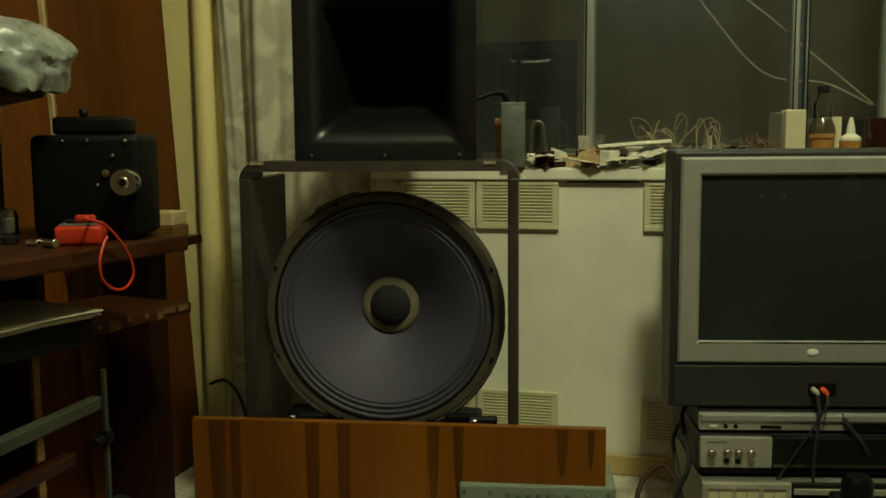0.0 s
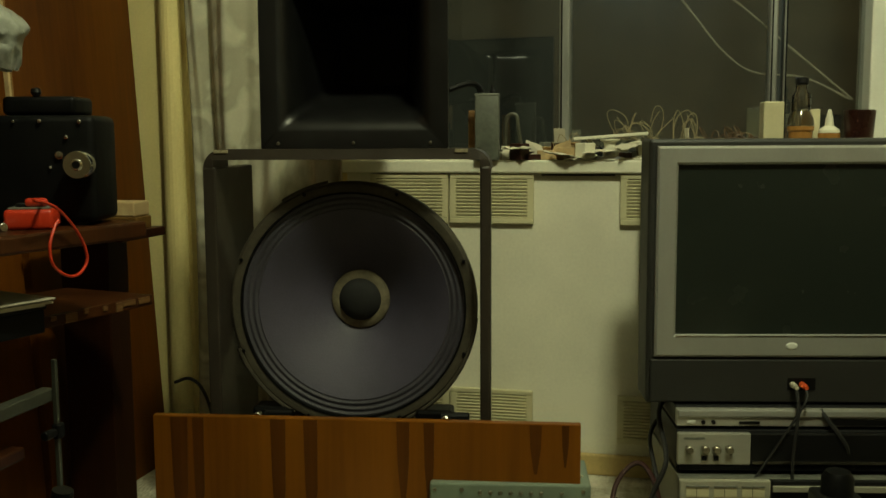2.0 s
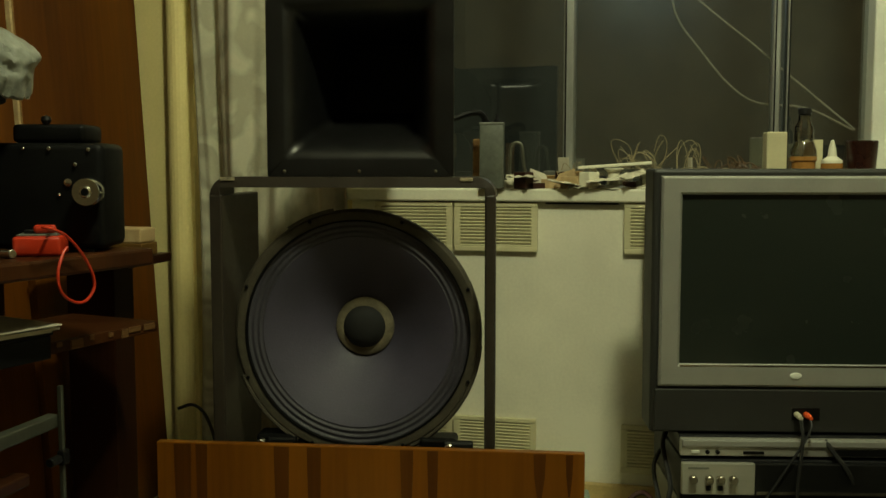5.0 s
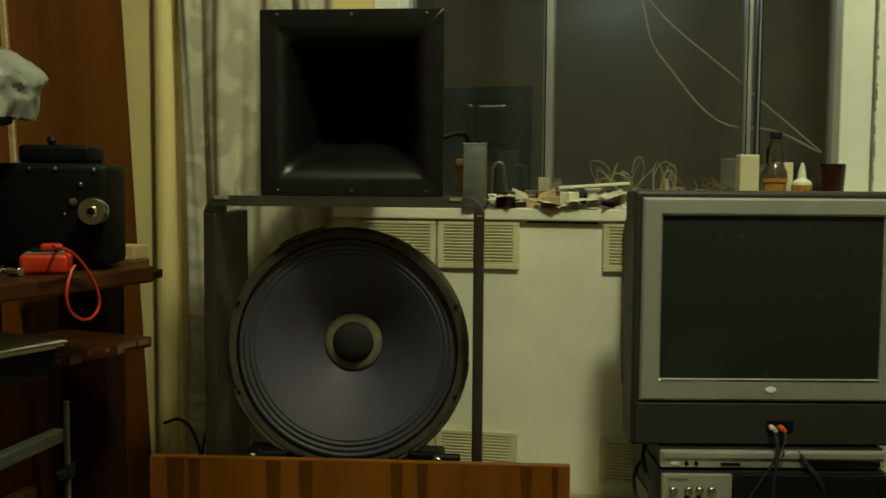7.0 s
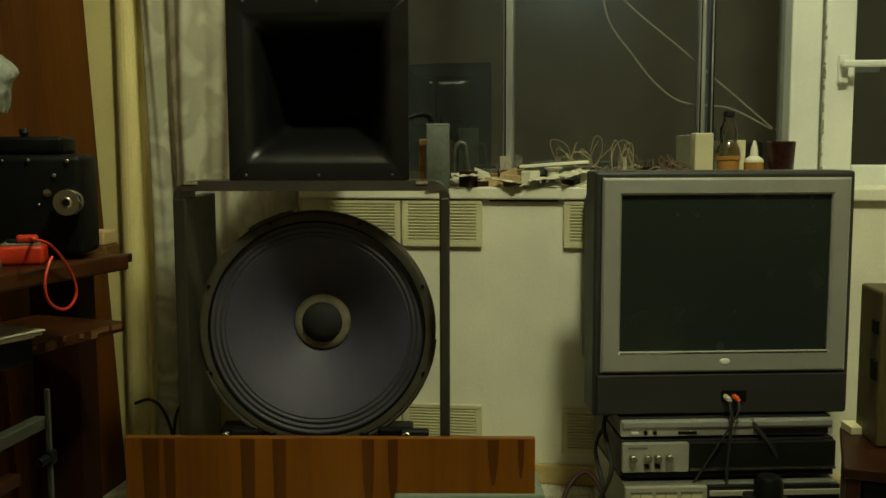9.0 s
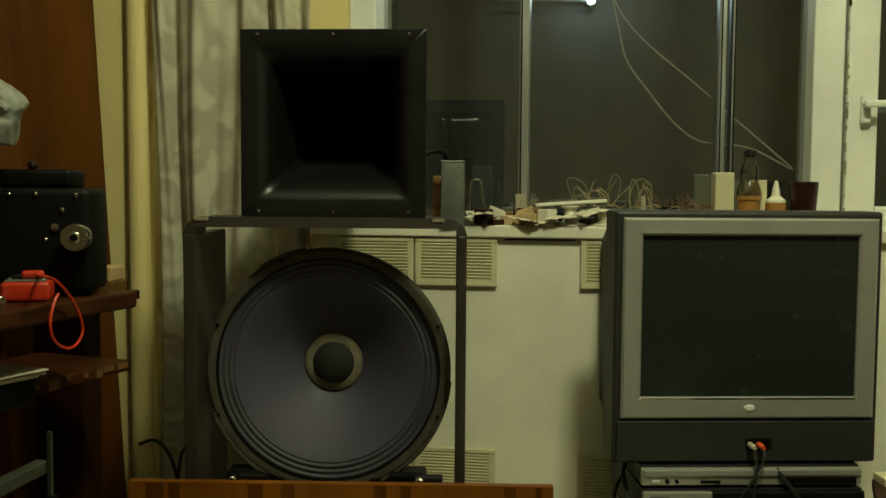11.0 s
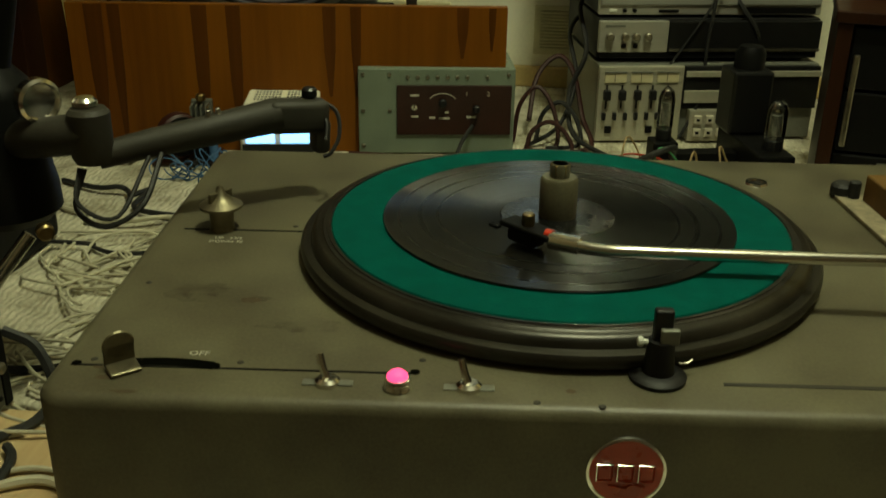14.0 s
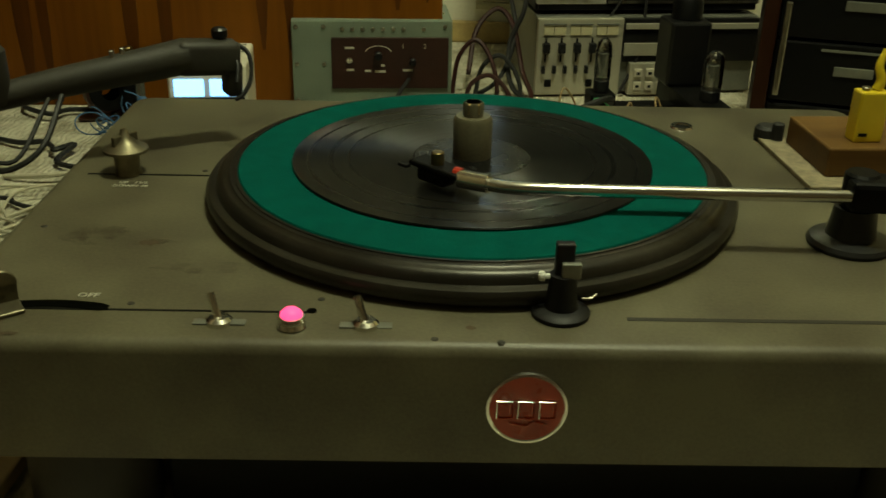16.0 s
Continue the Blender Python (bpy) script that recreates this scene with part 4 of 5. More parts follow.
    part("speed_knob", lathe([(0, 0.042), (0.0025, 0.041), (0.0055, 0.033), (0.012, 0.028), (0.0195, 0.0235), (0.0195, 0.021), (0.0115, 0.019), (0.0105, 0.003), (0.012, 0.0), (0, 0)], 28, pose(x, y, 0)), "lever_metal", t, "tarnished metal speed knob", True)
    part("knob_fin", shift(box(-0.002, 0.002, -0.013, 0.013, 0.026, 0.036, 0.001), pose(x, y, 0, 0, 0, -35)), "lever_metal", t)
    # toggles and pilot
    for wx, wy in ((-0.0735, 0.4535), (0.0205, 0.4605)):
        x, y, _ = tt(wx, wy)
        s = part("toggle_switch", merge(lathe([(0, 0.005), (0.006, 0.005), (0.0085, 0.003), (0.0085, 0.0), (0, 0)], 18, pose(x, y, 0)), tube([(x, y, 0.003), (x - 0.003, y + 0.002, 0.010), (x - 0.0055, y + 0.005, 0.0195)], 0.0027, 8, 2)), "chrome", t, "chrome toggle switch", True)
        part("switch_plate", box(x - 0.017, x + 0.017, y - 0.0035, y + 0.0035, 0.0, 0.0012, 0.0005), "slate", s)
    x, y, _ = tt(-0.0265, 0.4545)
    lampbase = part("pilot_lamp", lathe([(0.0092, 0), (0.0098, 0.001), (0.0085, 0.004), (0.0092, 0.0055), (0.0085, 0.008), (0.007, 0.0085), (0.0, 0.0085)], 22, pose(x, y, 0)), "chrome", t, "", True)
    part("jewel", lathe([(0.0074, 0.0082), (0.0070, 0.0102), (0.0045, 0.0126), (0, 0.0134)], 22, pose(x, y, 0)), "pilot", lampbase, "glowing pink jewel", True)
    # badge on the front face
    bx = tt(0.126, 0.45)[0]
    bm = lathe([(0, 0.0018), (0.0235, 0.0018), (0.0245, 0.0028), (0.0262, 0.0024), (0.0266, 0.0)], 48, pose(bx, 0.0, -0.044, 90))
    bd = part("badge_ring", bm, "chrome", t, "chrome rim of a round badge", True)
    part("badge_face", lathe([(0, 0.0022), (0.0238, 0.0022), (0.0238, 0.0016)], 48, pose(bx, 0.0, -0.044, 90)), "badge_red", bd, "red enamel badge")
    part("badge_device", merge(*[box(bx + px, bx + px + 0.0105, -0.0034, -0.002, -0.0505, -0.0375, 0.0018) for px in (-0.0195, -0.006, 0.0078)],
                               tube([(bx - 0.011, -0.003, -0.0545), (bx, -0.003, -0.0565), (bx + 0.004, -0.003, -0.0535), (bx + 0.013, -0.003, -0.0555)], 0.0007, 5)), "badge_red", bd, "raised red and chrome device")
    part("badge_trim", merge(*[tube([(bx + px, -0.0036, -0.0505), (bx + px, -0.0036, -0.0375), (bx + px + 0.0105, -0.0036, -0.0375)], 0.0005, 5, 1) for px in (-0.0195, -0.006, 0.0078)]), "chrome", bd)
    # eyelet, holes, screws, worn spots
    x, y, _ = tt(0.281, 0.912)
    part("eyelet", lathe([(0.007, 0.0002), (0.0075, 0.0022), (0.011, 0.0022), (0.0122, 0.0)], 24, pose(x, y, 0)), "chrome", t, "", True)
    part("eyelet_hole", cyl(0.0072, 0.0006, 20, 0, pose(x, y, 0)), "black", t)
    random.seed(3)
    for wx, wy in ((-0.240, 0.462), (-0.139, 0.472), (-0.015, 0.493), (0.066, 0.4495), (0.108, 0.4505), (-0.251, 0.585), (-0.165, 0.72)):
        x, y, _ = tt(wx, wy)
        part("screw", lathe([(0, 0.0006), (0.0020, 0.0005), (0.0026, 0)], 10, pose(x, y, 0)), "deck_dark", t)
    for wx, wy, sx, sy in ((-0.160, 0.566, 0.009, 0.006), (-0.203, 0.4245, 0.010, 0.002), (-0.232, 0.452, 0.006, 0.003), (0.088, 0.466, 0.004, 0.003), (-0.22, 0.44, 0.012, 0.004)):
        x, y, _ = tt(wx, wy)
        bm = bmesh.new()
        vs = [bm.verts.new((x + sx * math.cos(a * 0.449) * random.uniform(0.6, 1.1), y + sy * math.sin(a * 0.449) * random.uniform(0.6, 1.1), 0.0003)) for a in range(14)]
        bm.faces.new(vs)
        part("worn_spot", bm, "stain", t, "rusty worn spot")
    for wx, wy, sx, sy in ((-0.185, 0.566, 0.045, 0.010), (-0.205, 0.575, 0.030, 0.016), (-0.10, 0.53, 0.05, 0.010)):
        x, y, _ = tt(wx, wy)
        bm = bmesh.new()
        bm.faces.new([bm.verts.new((x + sx * math.cos(a * 0.314) * random.uniform(0.7, 1.1), y + sy * math.sin(a * 0.314) * random.uniform(0.6, 1.1), 0.00025)) for a in range(20)])
        part("smear", bm, "smear", t, "faint brown smear")
    gx0, gy0, _ = tt(0.190, 0.488)
    part("groove_line", box(gx0, gx0 + 0.40, gy0, gy0 + 0.004, -0.0002, 0.0004), "deck_dark", t)
    return t


M["smear"] = smear_material()
M["stain"] = mat("rust-brown stain", (0.072, 0.050, 0.024), 0.7, var=0.4, scale=120)
turntable()
disc = tagged(part("record", lathe([(0, 0.0), (0.150, 0.0), (0.1525, 0.0012), (0.152, 0.0024), (0.149, 0.0018), (0.056, 0.0018), (0.054, 0.0022), (0.0, 0.0022)], 96), "record", smooth=True), "black shellac record lying on the green felt", "record")
disc.matrix_basis = pose(0.0735, 0.7095, 0.2016)
part("paper_label", lathe([(0, 0.0029), (0.049, 0.0029), (0.050, 0.0023)], 64), "label", disc, "dark paper label")


# slim chrome tonearm, its post and rest
def slim_arm():
    t = thing("tonearm", pose(0.372, 0.632, 0.174, 0, 0, 0), "slim chrome tonearm with black headshell on the record", "tonearm")
    part("base", lathe([(0, 0.0), (0.031, 0.0), (0.032, 0.003), (0.030, 0.006), (0.019, 0.009), (0.017, 0.022), (0.016, 0.032), (0, 0.032)], 32), "black_gloss", t, "round black base", True)
    part("bearing", merge(cyl(0.013, 0.028, 20, 0.002, pose(0.0, 0.0, 0.032)), box(-0.012, 0.030, -0.022, 0.008, 0.034, 0.058, 0.004)), "black", t)
    part("counterweight", cyl(0.017, 0.035, 24, 0.003, pose(0.035, -0.012, 0.046, 0, 90)), "brass", t, "brass counterweight", True)
    part("arm_tube", tube([(-0.012, -0.016, 0.046), (-0.13, -0.023, 0.045), (-0.235, -0.030, 0.045), (-0.268, -0.027, 0.044), (-0.290, -0.018, 0.044)], 0.0052, 12, 8), "chrome", t, "polished chrome tube", True)
    part("collar", tube([(-0.280, -0.022, 0.044), (-0.303, -0.011, 0.043)], 0.0074, 14, 1), "chrome", t, "", True)
    part("cable_tie", tube([(-0.045, -0.0175, 0.0405), (-0.045, -0.0175, 0.0515)], 0.0012, 6, 1), "black", t)
    hs = part("headshell", shift(merge(box(-0.052, 0.0, -0.010, 0.010, 0.002, 0.007, 0.002), box(-0.045, -0.015, -0.008, 0.008, -0.009, 0.002, 0.003), box(-0.058, -0.048, -0.016, -0.010, 0.001, 0.004, 0.001)), pose(-0.300, -0.012, 0.041, 0, 0, -40)), "black", t)
    part("mount_screw", cyl(0.0052, 0.012, 12, 0.001, pose(-0.322, 0.006, 0.046)), "brass", hs)
    part("red_collar", tube([(-0.302, -0.011, 0.046), (-0.307, -0.008, 0.046)], 0.0052, 12, 1), "red_plastic", hs)
    part("stylus", tube([(-0.326, 0.010, 0.033), (-0.327, 0.011, 0.0305)], 0.001, 6, 1), "steel", hs)
    return t


slim_arm()


def arm_rest():
    t = thing("arm_rest", pose(0.146, 0.492, 0.174, 0, 0, 5), "small black plastic arm rest on the turntable", "arm rest")
    part("base", lathe([(0, 0), (0.019, 0), (0.0195, 0.003), (0.017, 0.005), (0.011, 0.006), (0.0095, 0.02), (0.009, 0.030), (0, 0.030)], 28), "black_plastic", t, "", True)
    part("upright", merge(box(-0.006, 0.0065, -0.003, 0.005, 0.028, 0.052, 0.0015)), "black_plastic", t)
    part("clip", box(-0.002, 0.0105, -0.0075, -0.0025, 0.029, 0.040, 0.001), "slate", t)
    part("thumb_screw", merge(cyl(0.002, 0.010, 8, 0, pose(-0.006, 0, 0.028, 0, -90)), cyl(0.0035, 0.004, 12, 0.0008, pose(-0.012, 0, 0.028, 0, -90))), "frame_white", t, "white thumb screw")
    part("hook", tube([(0.014, 0.003, 0.010), (0.020, 0.004, 0.010), (0.024, 0.006, 0.012)], 0.0009, 6), "steel", t)
    return t


arm_rest()

bs = thing("wood_base", pose(0.377, 0.778, 0.174, 0, 0, 8), "square wooden block on a thin board", "wood block")
part("plate", box(-0.012, 0.13, -0.035, 0.10, 0, 0.005, 0.001), "chip", bs)
part("block", box(0.01, 0.12, -0.012, 0.085, 0.005, 0.032, 0.002), "block", bs)
part("cap", merge(cyl(0.012, 0.016, 16, 0.003, pose(-0.002, 0.105, 0.0)), cyl(0.006, 0.02, 10, 0.001, pose(0.004, 0.092, 0.002))), "rubber", bs)
bt = thing("battery", pose(0.425, 0.798, 0.206, 0, 0, 10), "yellow block battery with a clip standing on wood", "battery")
part("case", box(-0.0135, 0.0135, -0.009, 0.009, 0, 0.0465, 0.002), "yellow", bt)
part("terminal", cyl(0.004, 0.003, 10, 0.0005, pose(-0.006, 0, 0.0465)), "steel", bt)
part("clip", tube([(0.004, 0, 0.047), (0.006, 0.0, 0.056), (0.003, 0.002, 0.068), (0.008, 0.004, 0.082)], 0.0048, 10, taper=0.003), "yellow", bt, "yellow crocodile clip sleeve", True)
part("marking_bar", box(-0.010, -0.002, -0.0097, -0.0088, 0.006, 0.009), "black", bt)


# big old transcription arm on its pillar beside the turntable
def big_arm():
    t = thing("transcription_arm", pose(-0.395, 0.735, 0.0), "long taupe transcription tonearm on a black pillar", "tonearm")
    part("base", box(-0.40, -0.187, -0.015, 0.32, 0.0, 0.082, 0.014, 3), "black", t, "heavy black base")
    part("bracket", tube([(-0.065, -0.015, 0.205), (-0.12, 0.0, 0.16), (-0.24, 0.06, 0.06)], 0.032, 14), "black", t, "", True)
    part("pillar", lathe([(0, 0.165), (0.040, 0.165), (0.050, 0.175), (0.049, 0.20), (0.046, 0.215), (0.044, 0.24), (0.042, 0.285), (0.036, 0.297), (0.022, 0.312), (0, 0.315)], 28, pose(-0.052, -0.012, 0)), "black", t, "", True)
    part("lever", tube([(-0.052, -0.012, 0.285), (-0.036, -0.013, 0.330), (-0.022, -0.014, 0.374), (-0.018, -0.014, 0.390)], 0.015, 12, 4, taper=0.0095), "black", t, "", True)
    part("arm_tube", tube([(0.058, -0.038, 0.240), (0.105, -0.009, 0.248), (0.155, 0.022, 0.2545), (0.20, 0.050, 0.261)], 0.0118, 14, 6, taper=0.0168), "deck_dark", t, "tapered taupe arm", True)
    part("head", merge(shift(box(-0.030, 0.030, -0.014, 0.014, -0.016, 0.016, 0.007, 3), pose(0.215, 0.060, 0.258, 0, 5, 33)), shift(box(0.016, 0.032, -0.012, 0.012, -0.034, 0.0, 0.005), pose(0.215, 0.060, 0.255, 0, 4, 33))), "deck_dark", t, "taupe pick-up head", True)
    part("joint", merge(lathe([(0, -0.03), (0.016, -0.03), (0.0185, -0.025), (0.0185, 0.015), (0.015, 0.019), (0, 0.020)], 24, pose(0.055, -0.040, 0.266)), tube([(-0.03, -0.025, 0.248), (0.015, -0.038, 0.256), (0.055, -0.04, 0.263)], 0.0185, 14)), "deck_dark", t, "", True)
    part("head_screw", cyl(0.0075, 0.010, 14, 0.002, pose(0.225, 0.072, 0.273)), "black_gloss", t)
    part("joint_cap", cyl(0.011, 0.010, 16, 0.003, pose(0.052, -0.038, 0.284)), "chrome", t, "", True)
    for x, y, z in ((0.145, 0.012, 0.265), (0.152, 0.018, 0.266)):
        part("screw", cyl(0.0025, 0.008, 8, 0.0005, pose(x, y, z)), "chrome", t)
    part("disc_knob", merge(lathe([(0, 0.004), (0.015, 0.004), (0.017, 0.008), (0.020, 0.006), (0.020, -0.004), (0, -0.004)], 32, pose(0.006, -0.034, 0.288, 90, 0, 55)), cyl(0.005, 0.02, 10, 0, pose(-0.012, -0.020, 0.288, 0, 90, 0))), "chrome", t, "round chrome disc knob", True)
    part("head_wire", merge(tube([(0.236, 0.074, 0.270), (0.252, 0.070, 0.260), (0.256, 0.060, 0.240), (0.250, 0.050, 0.226), (0.243, 0.048, 0.222)], 0.0022, 6), tube([(0.236, 0.070, 0.262), (0.244, 0.06, 0.252), (0.245, 0.05, 0.238)], 0.0016, 6)), "rubber", t)
    part("lead", merge(tube([(0.05, -0.05, 0.232), (0.045, -0.065, 0.20), (0.075, -0.075, 0.188), (0.105, -0.06, 0.205), (0.11, -0.020, 0.240)], 0.0026, 6), tube([(0.045, -0.05, 0.232), (0.050, -0.07, 0.206), (0.085, -0.07, 0.196), (0.10, -0.025, 0.238)], 0.0020, 6)), "rubber", t)
    part("chrome_rod", tube([(-0.045, -0.085, 0.115), (-0.012, -0.05, 0.165)], 0.007, 12, 1), "chrome", t, "", True)
    part("boss", cyl(0.008, 0.012, 12, 0.002, pose(0.008, -0.06, 0.175, 90, 0, 40)), "brass", t, "", True)
    return t


big_arm()

ka = thing("control_unit", pose(-0.418, 0.625, 0.0), "scratched grey metal control unit with chrome knobs", "amplifier")
part("case", box(-0.20, -0.003, -0.28, 0.0, 0.02, 0.166, 0.003), "tarnish", ka)
part("front_panel", box(-0.003, 0.0, -0.28, -0.006, 0.022, 0.164, 0.001), "tarnish", ka, "scratched bare metal panel")
part("edge_strip", box(-0.006, 0.001, -0.0055, 0.006, 0.02, 0.168, 0.001), "black", ka)
for x in (-0.18, -0.02):
    for y in (-0.26, -0.02):
        part("foot", cyl(0.012, 0.022, 12, 0, pose(x, y, 0)), "rubber", ka)
for y, z, r, h in ((-0.030, 0.127, 0.0125, 0.020), (-0.115, 0.127, 0.0125, 0.020), (-0.024, 0.072, 0.0055, 0.017), (-0.058, 0.060, 0.0060, 0.017)):
    part("knob", cyl(r, h, 22, 0.002, pose(0.0, y, z, 0, 90)), "steel", ka, "turned metal knob", True)
for y, z in ((-0.012, 0.155), (-0.012, 0.032), (-0.20, 0.155)):
    part("screw", lathe([(0, 0.0018), (0.002, 0.0014), (0.003, 0)], 10, pose(0.0, y, z, 0, 90)), "black", ka)


# ---- cabinet with shelves along the side wall ----
desk = thing("shelf_cabinet", pose(-0.605, 1.215, 0.0, 0, 0, -12), "red-brown veneered shelf cabinet with chipped edges", "cabinet")
part("top_shelf", box(-0.36, 0.0, -1.0, 0.0, 0.568, 0.592, 0.004), "desk", desk)
part("back_panel", box(-0.37, -0.36, -1.0, 0.0, 0.12, 0.592), "walnut", desk)
sh = part("lower_shelf", box(-0.355, -0.162, -1.0, 0.185, 0.432, 0.450, 0.002), "desk", desk)
random.seed(21)
for k in range(24):
    y = 0.183 - k * 0.034 + random.uniform(-0.010, 0.008)
    part("chipped_edge", box(-0.1635, -0.1595, y - random.uniform(0.008, 0.034), y, 0.433 + random.uniform(0, 0.008), 0.4505 + random.uniform(-0.005, 0.0008), 0.0012), "desk_edge", sh, "chipped bare edge")
part("divider", box(-0.34, -0.175, -0.150, -0.135, 0.19, 0.431, 0.001), "desk", desk)
part("divider_edge", box(-0.1745, -0.168, -0.149, -0.136, 0.20, 0.430, 0.001), "desk_edge", desk, "pale bare edge strip")
part("upright", box(-0.345, -0.30, -0.02, -0.003, 0.451, 0.567, 0.001), "walnut", desk)
part("bottom_board", box(-0.355, -0.10, -1.0, -0.16, 0.150, 0.168, 0.002), "walnut", desk)
for x, y in ((-0.33, -0.95), (-0.12, -0.95), (-0.33, -0.20), (-0.12, -0.20)):
    part("leg", box(x - 0.02, x + 0.02, y - 0.02, y + 0.02, 0.0, 0.149, 0.003), "walnut", desk)

rk = thing("metal_rack", pose(-0.640, 1.030, 0.0), "grey metal rack shelf with a thin upright", "rack")
part("post", box(0.002, 0.008, -0.003, 0.003, 0.0, 0.432, 0.001), "rack_grey", rk, "thin grey upright")
part("shelf", box(-0.016, 0.0015, -0.42, 0.003, 0.378, 0.395, 0.002), "rack_grey", rk, "grey metal shelf")
part("rail", box(-0.03, -0.005, -0.40, -0.05, 0.318, 0.334, 0.003), "walnut", rk, "dark wooden rail")
part("latch", merge(box(0.001, 0.012, -0.007, 0.008, 0.330, 0.350, 0.003), cyl(0.006, 0.02, 10, 0.001, pose(0.006, -0.008, 0.34, 90))), "black", rk)
part("post", box(-0.010, -0.002, -0.42, -0.412, 0.0, 0.373, 0.001), "rack_grey", rk)


def sheared(bm, slope):
    for v in bm.verts:
        v.co.x -= slope * v.co.z
    return bm


wd = thing("wardrobe", pose(-0.961, 1.880, 0.0), "tall red-brown veneered wardrobe leaning slightly", "wardrobe")
part("side_panel", sheared(box(-0.018, 0.0, -0.405, 0.0, 0.0, 2.1, 0.001), 0.056), "wardrobe", wd)
part("side_panel", sheared(box(-0.018, -0.004, -1.3, -0.420, 0.0, 2.1, 0.001), 0.056), "wardrobe", wd)
part("seam_strip", sheared(box(-0.012, 0.004, -0.419, -0.413, 0.56, 2.1, 0.001), 0.056), "tan", wd, "pale edge strip")
part("seam_strip", sheared(box(-0.012, 0.003, -0.412, -0.406, 0.56, 2.1, 0.001), 0.056), "desk_edge", wd, "worn edge strip")
part("carcass", sheared(box(-0.48, -0.019, -1.3, 0.0, 0.0, 2.1), 0.056), "walnut", wd)

ledge = thing("low_chest", pose(-0.775, 1.570, 0.0), "low dark wooden chest in front of the wardrobe", "chest")
part("top", box(-0.175, 0.0, -0.145, 0.0, 0.536, 0.552, 0.002), "walnut", ledge)
part("body", box(-0.170, -0.075, -0.070, -0.005, 0.0, 0.536, 0.002), "walnut", ledge)


def paper_stack(x, y, z, w, d, n, turn):
    t = thing("paper_stack", pose(x, y, z, 0, 0, turn), "untidy stack of cream paper on the shelf", "papers", "papers on the shelf")
    random.seed(int(1000 * abs(y)))
    for k in range(n):
        h = 0.0022
        part("sheet", shift(box(-w / 2, w / 2, -d / 2, d / 2, k * h, k * h + h * 0.8), pose(random.uniform(-0.012, 0.006), random.uniform(-0.012, 0.008), 0, 0, 0, random.uniform(-7, 7))), "paper", t)
    return t


fb = thing("flat_box", pose(-0.795, 1.000, 0.450, 0, 0, -13), "flat dark box under papers on the shelf", "box")
part("body", box(-0.085, 0.075, -0.13, 0.12, 0.0, 0.032, 0.002), "black", fb)
part("lid", box(-0.087, 0.077, -0.132, 0.122, 0.0325, 0.038, 0.001), "black", fb)
paper_stack(-0.790, 0.995, 0.488, 0.17, 0.24, 6, -14)


def black_instrument():
    t = thing("black_instrument", pose(-0.629, 1.130, 0.592, 0, 0, 15), "black metal instrument box with a turned knob", "instrument")
    part("body", box(-0.152, 0.0, 0.0, 0.10, 0.004, 0.147, 0.010, 3), "black", t, "", True)
    part("lid", box(-0.122, -0.026, 0.008, 0.085, 0.147, 0.172, 0.006, 3), "black", t, "", True)
    part("top_knob", lathe([(0, 0.012), (0.006, 0.010), (0.007, 0.005), (0.004, 0.0), (0, 0)], 16, pose(-0.078, 0.014, 0.172)), "black_gloss", t, "", True)
    for x in (-0.13, -0.03):
        for y in (0.02, 0.08):
            part("foot", cyl(0.01, 0.006, 12, 0, pose(x, y, -0.001)), "rubber", t)
    k = part("knob", lathe([(0, 0.034), (0.006, 0.034), (0.008, 0.031), (0.0175, 0.031), (0.019, 0.028), (0.019, 0.012), (0.017, 0.008), (0.012, 0), (0, 0)], 28, pose(-0.014, 0.0, 0.082, 90)), "chrome", t, "turned dull metal knob", True)
    part("knob_hole", cyl(0.005, 0.001, 14, 0, pose(-0.014, -0.0336, 0.082, 90)), "black", k)
    for x, z, r in ((-0.046, 0.094, 0.0055), (-0.058, 0.078, 0.002), (-0.036, 0.118, 0.0028), (-0.018, 0.138, 0.0028), (-0.104, 0.139, 0.002), (-0.070, 0.139, 0.0028)):
        part("screw", lathe([(0, 0.005), (r, 0.003), (r, 0)], 12, pose(x, 0.0, z, 90)), "chrome", t, "", True)
    return t


black_instrument()

mm = thing("multimeter", pose(-0.708, 1.043, 0.592), "red plastic multimeter with a looped red lead", "multimeter")
turn = pose(0, 0, 0, 0, 0, 24)
part("case", shift(box(0.0, 0.060, 0.0, 0.058, 0, 0.026, 0.005, 3), turn), "red_plastic", mm, "", True)
part("face", shift(box(0.005, 0.055, 0.005, 0.053, 0.0255, 0.0285, 0.001), turn), "slate", mm)
part("dial", shift(cyl(0.012, 0.005, 20, 0.001, pose(0.022, 0.028, 0.028)), turn), "black_plastic", mm)
part("plug", shift(box(0.024, 0.052, 0.012, 0.022, 0.029, 0.040, 0.004), turn), "red_plastic", mm)
part("lead", tube([(0.038, 0.030, 0.035), (0.086, -0.054, 0.043), (0.086, -0.010, 0.030), (0.086, 0.032, -0.005), (0.086, 0.049, -0.038), (0.086, 0.032, -0.056), (0.086, 0.005, -0.056), (0.086, -0.022, -0.040), (0.086, -0.028, -0.016), (0.086, -0.017, 0.007), (0.086, -0.008, 0.015)], 0.0020, 8, 8), "red_plastic", mm, "red test lead")

wbk = thing("wooden_block", pose(-0.880, 1.480, 0.552), "brown wooden block under a pale one", "wood block", "blocks by the wardrobe")
part("block", box(0, 0.098, 0, 0.055, 0.0, 0.022, 0.002), "block", wbk)
wb2 = thing("wooden_block", pose(-0.880, 1.480, 0.574, 0, 0, 2), "pale squared wooden block", "wood block", "blocks by the wardrobe")
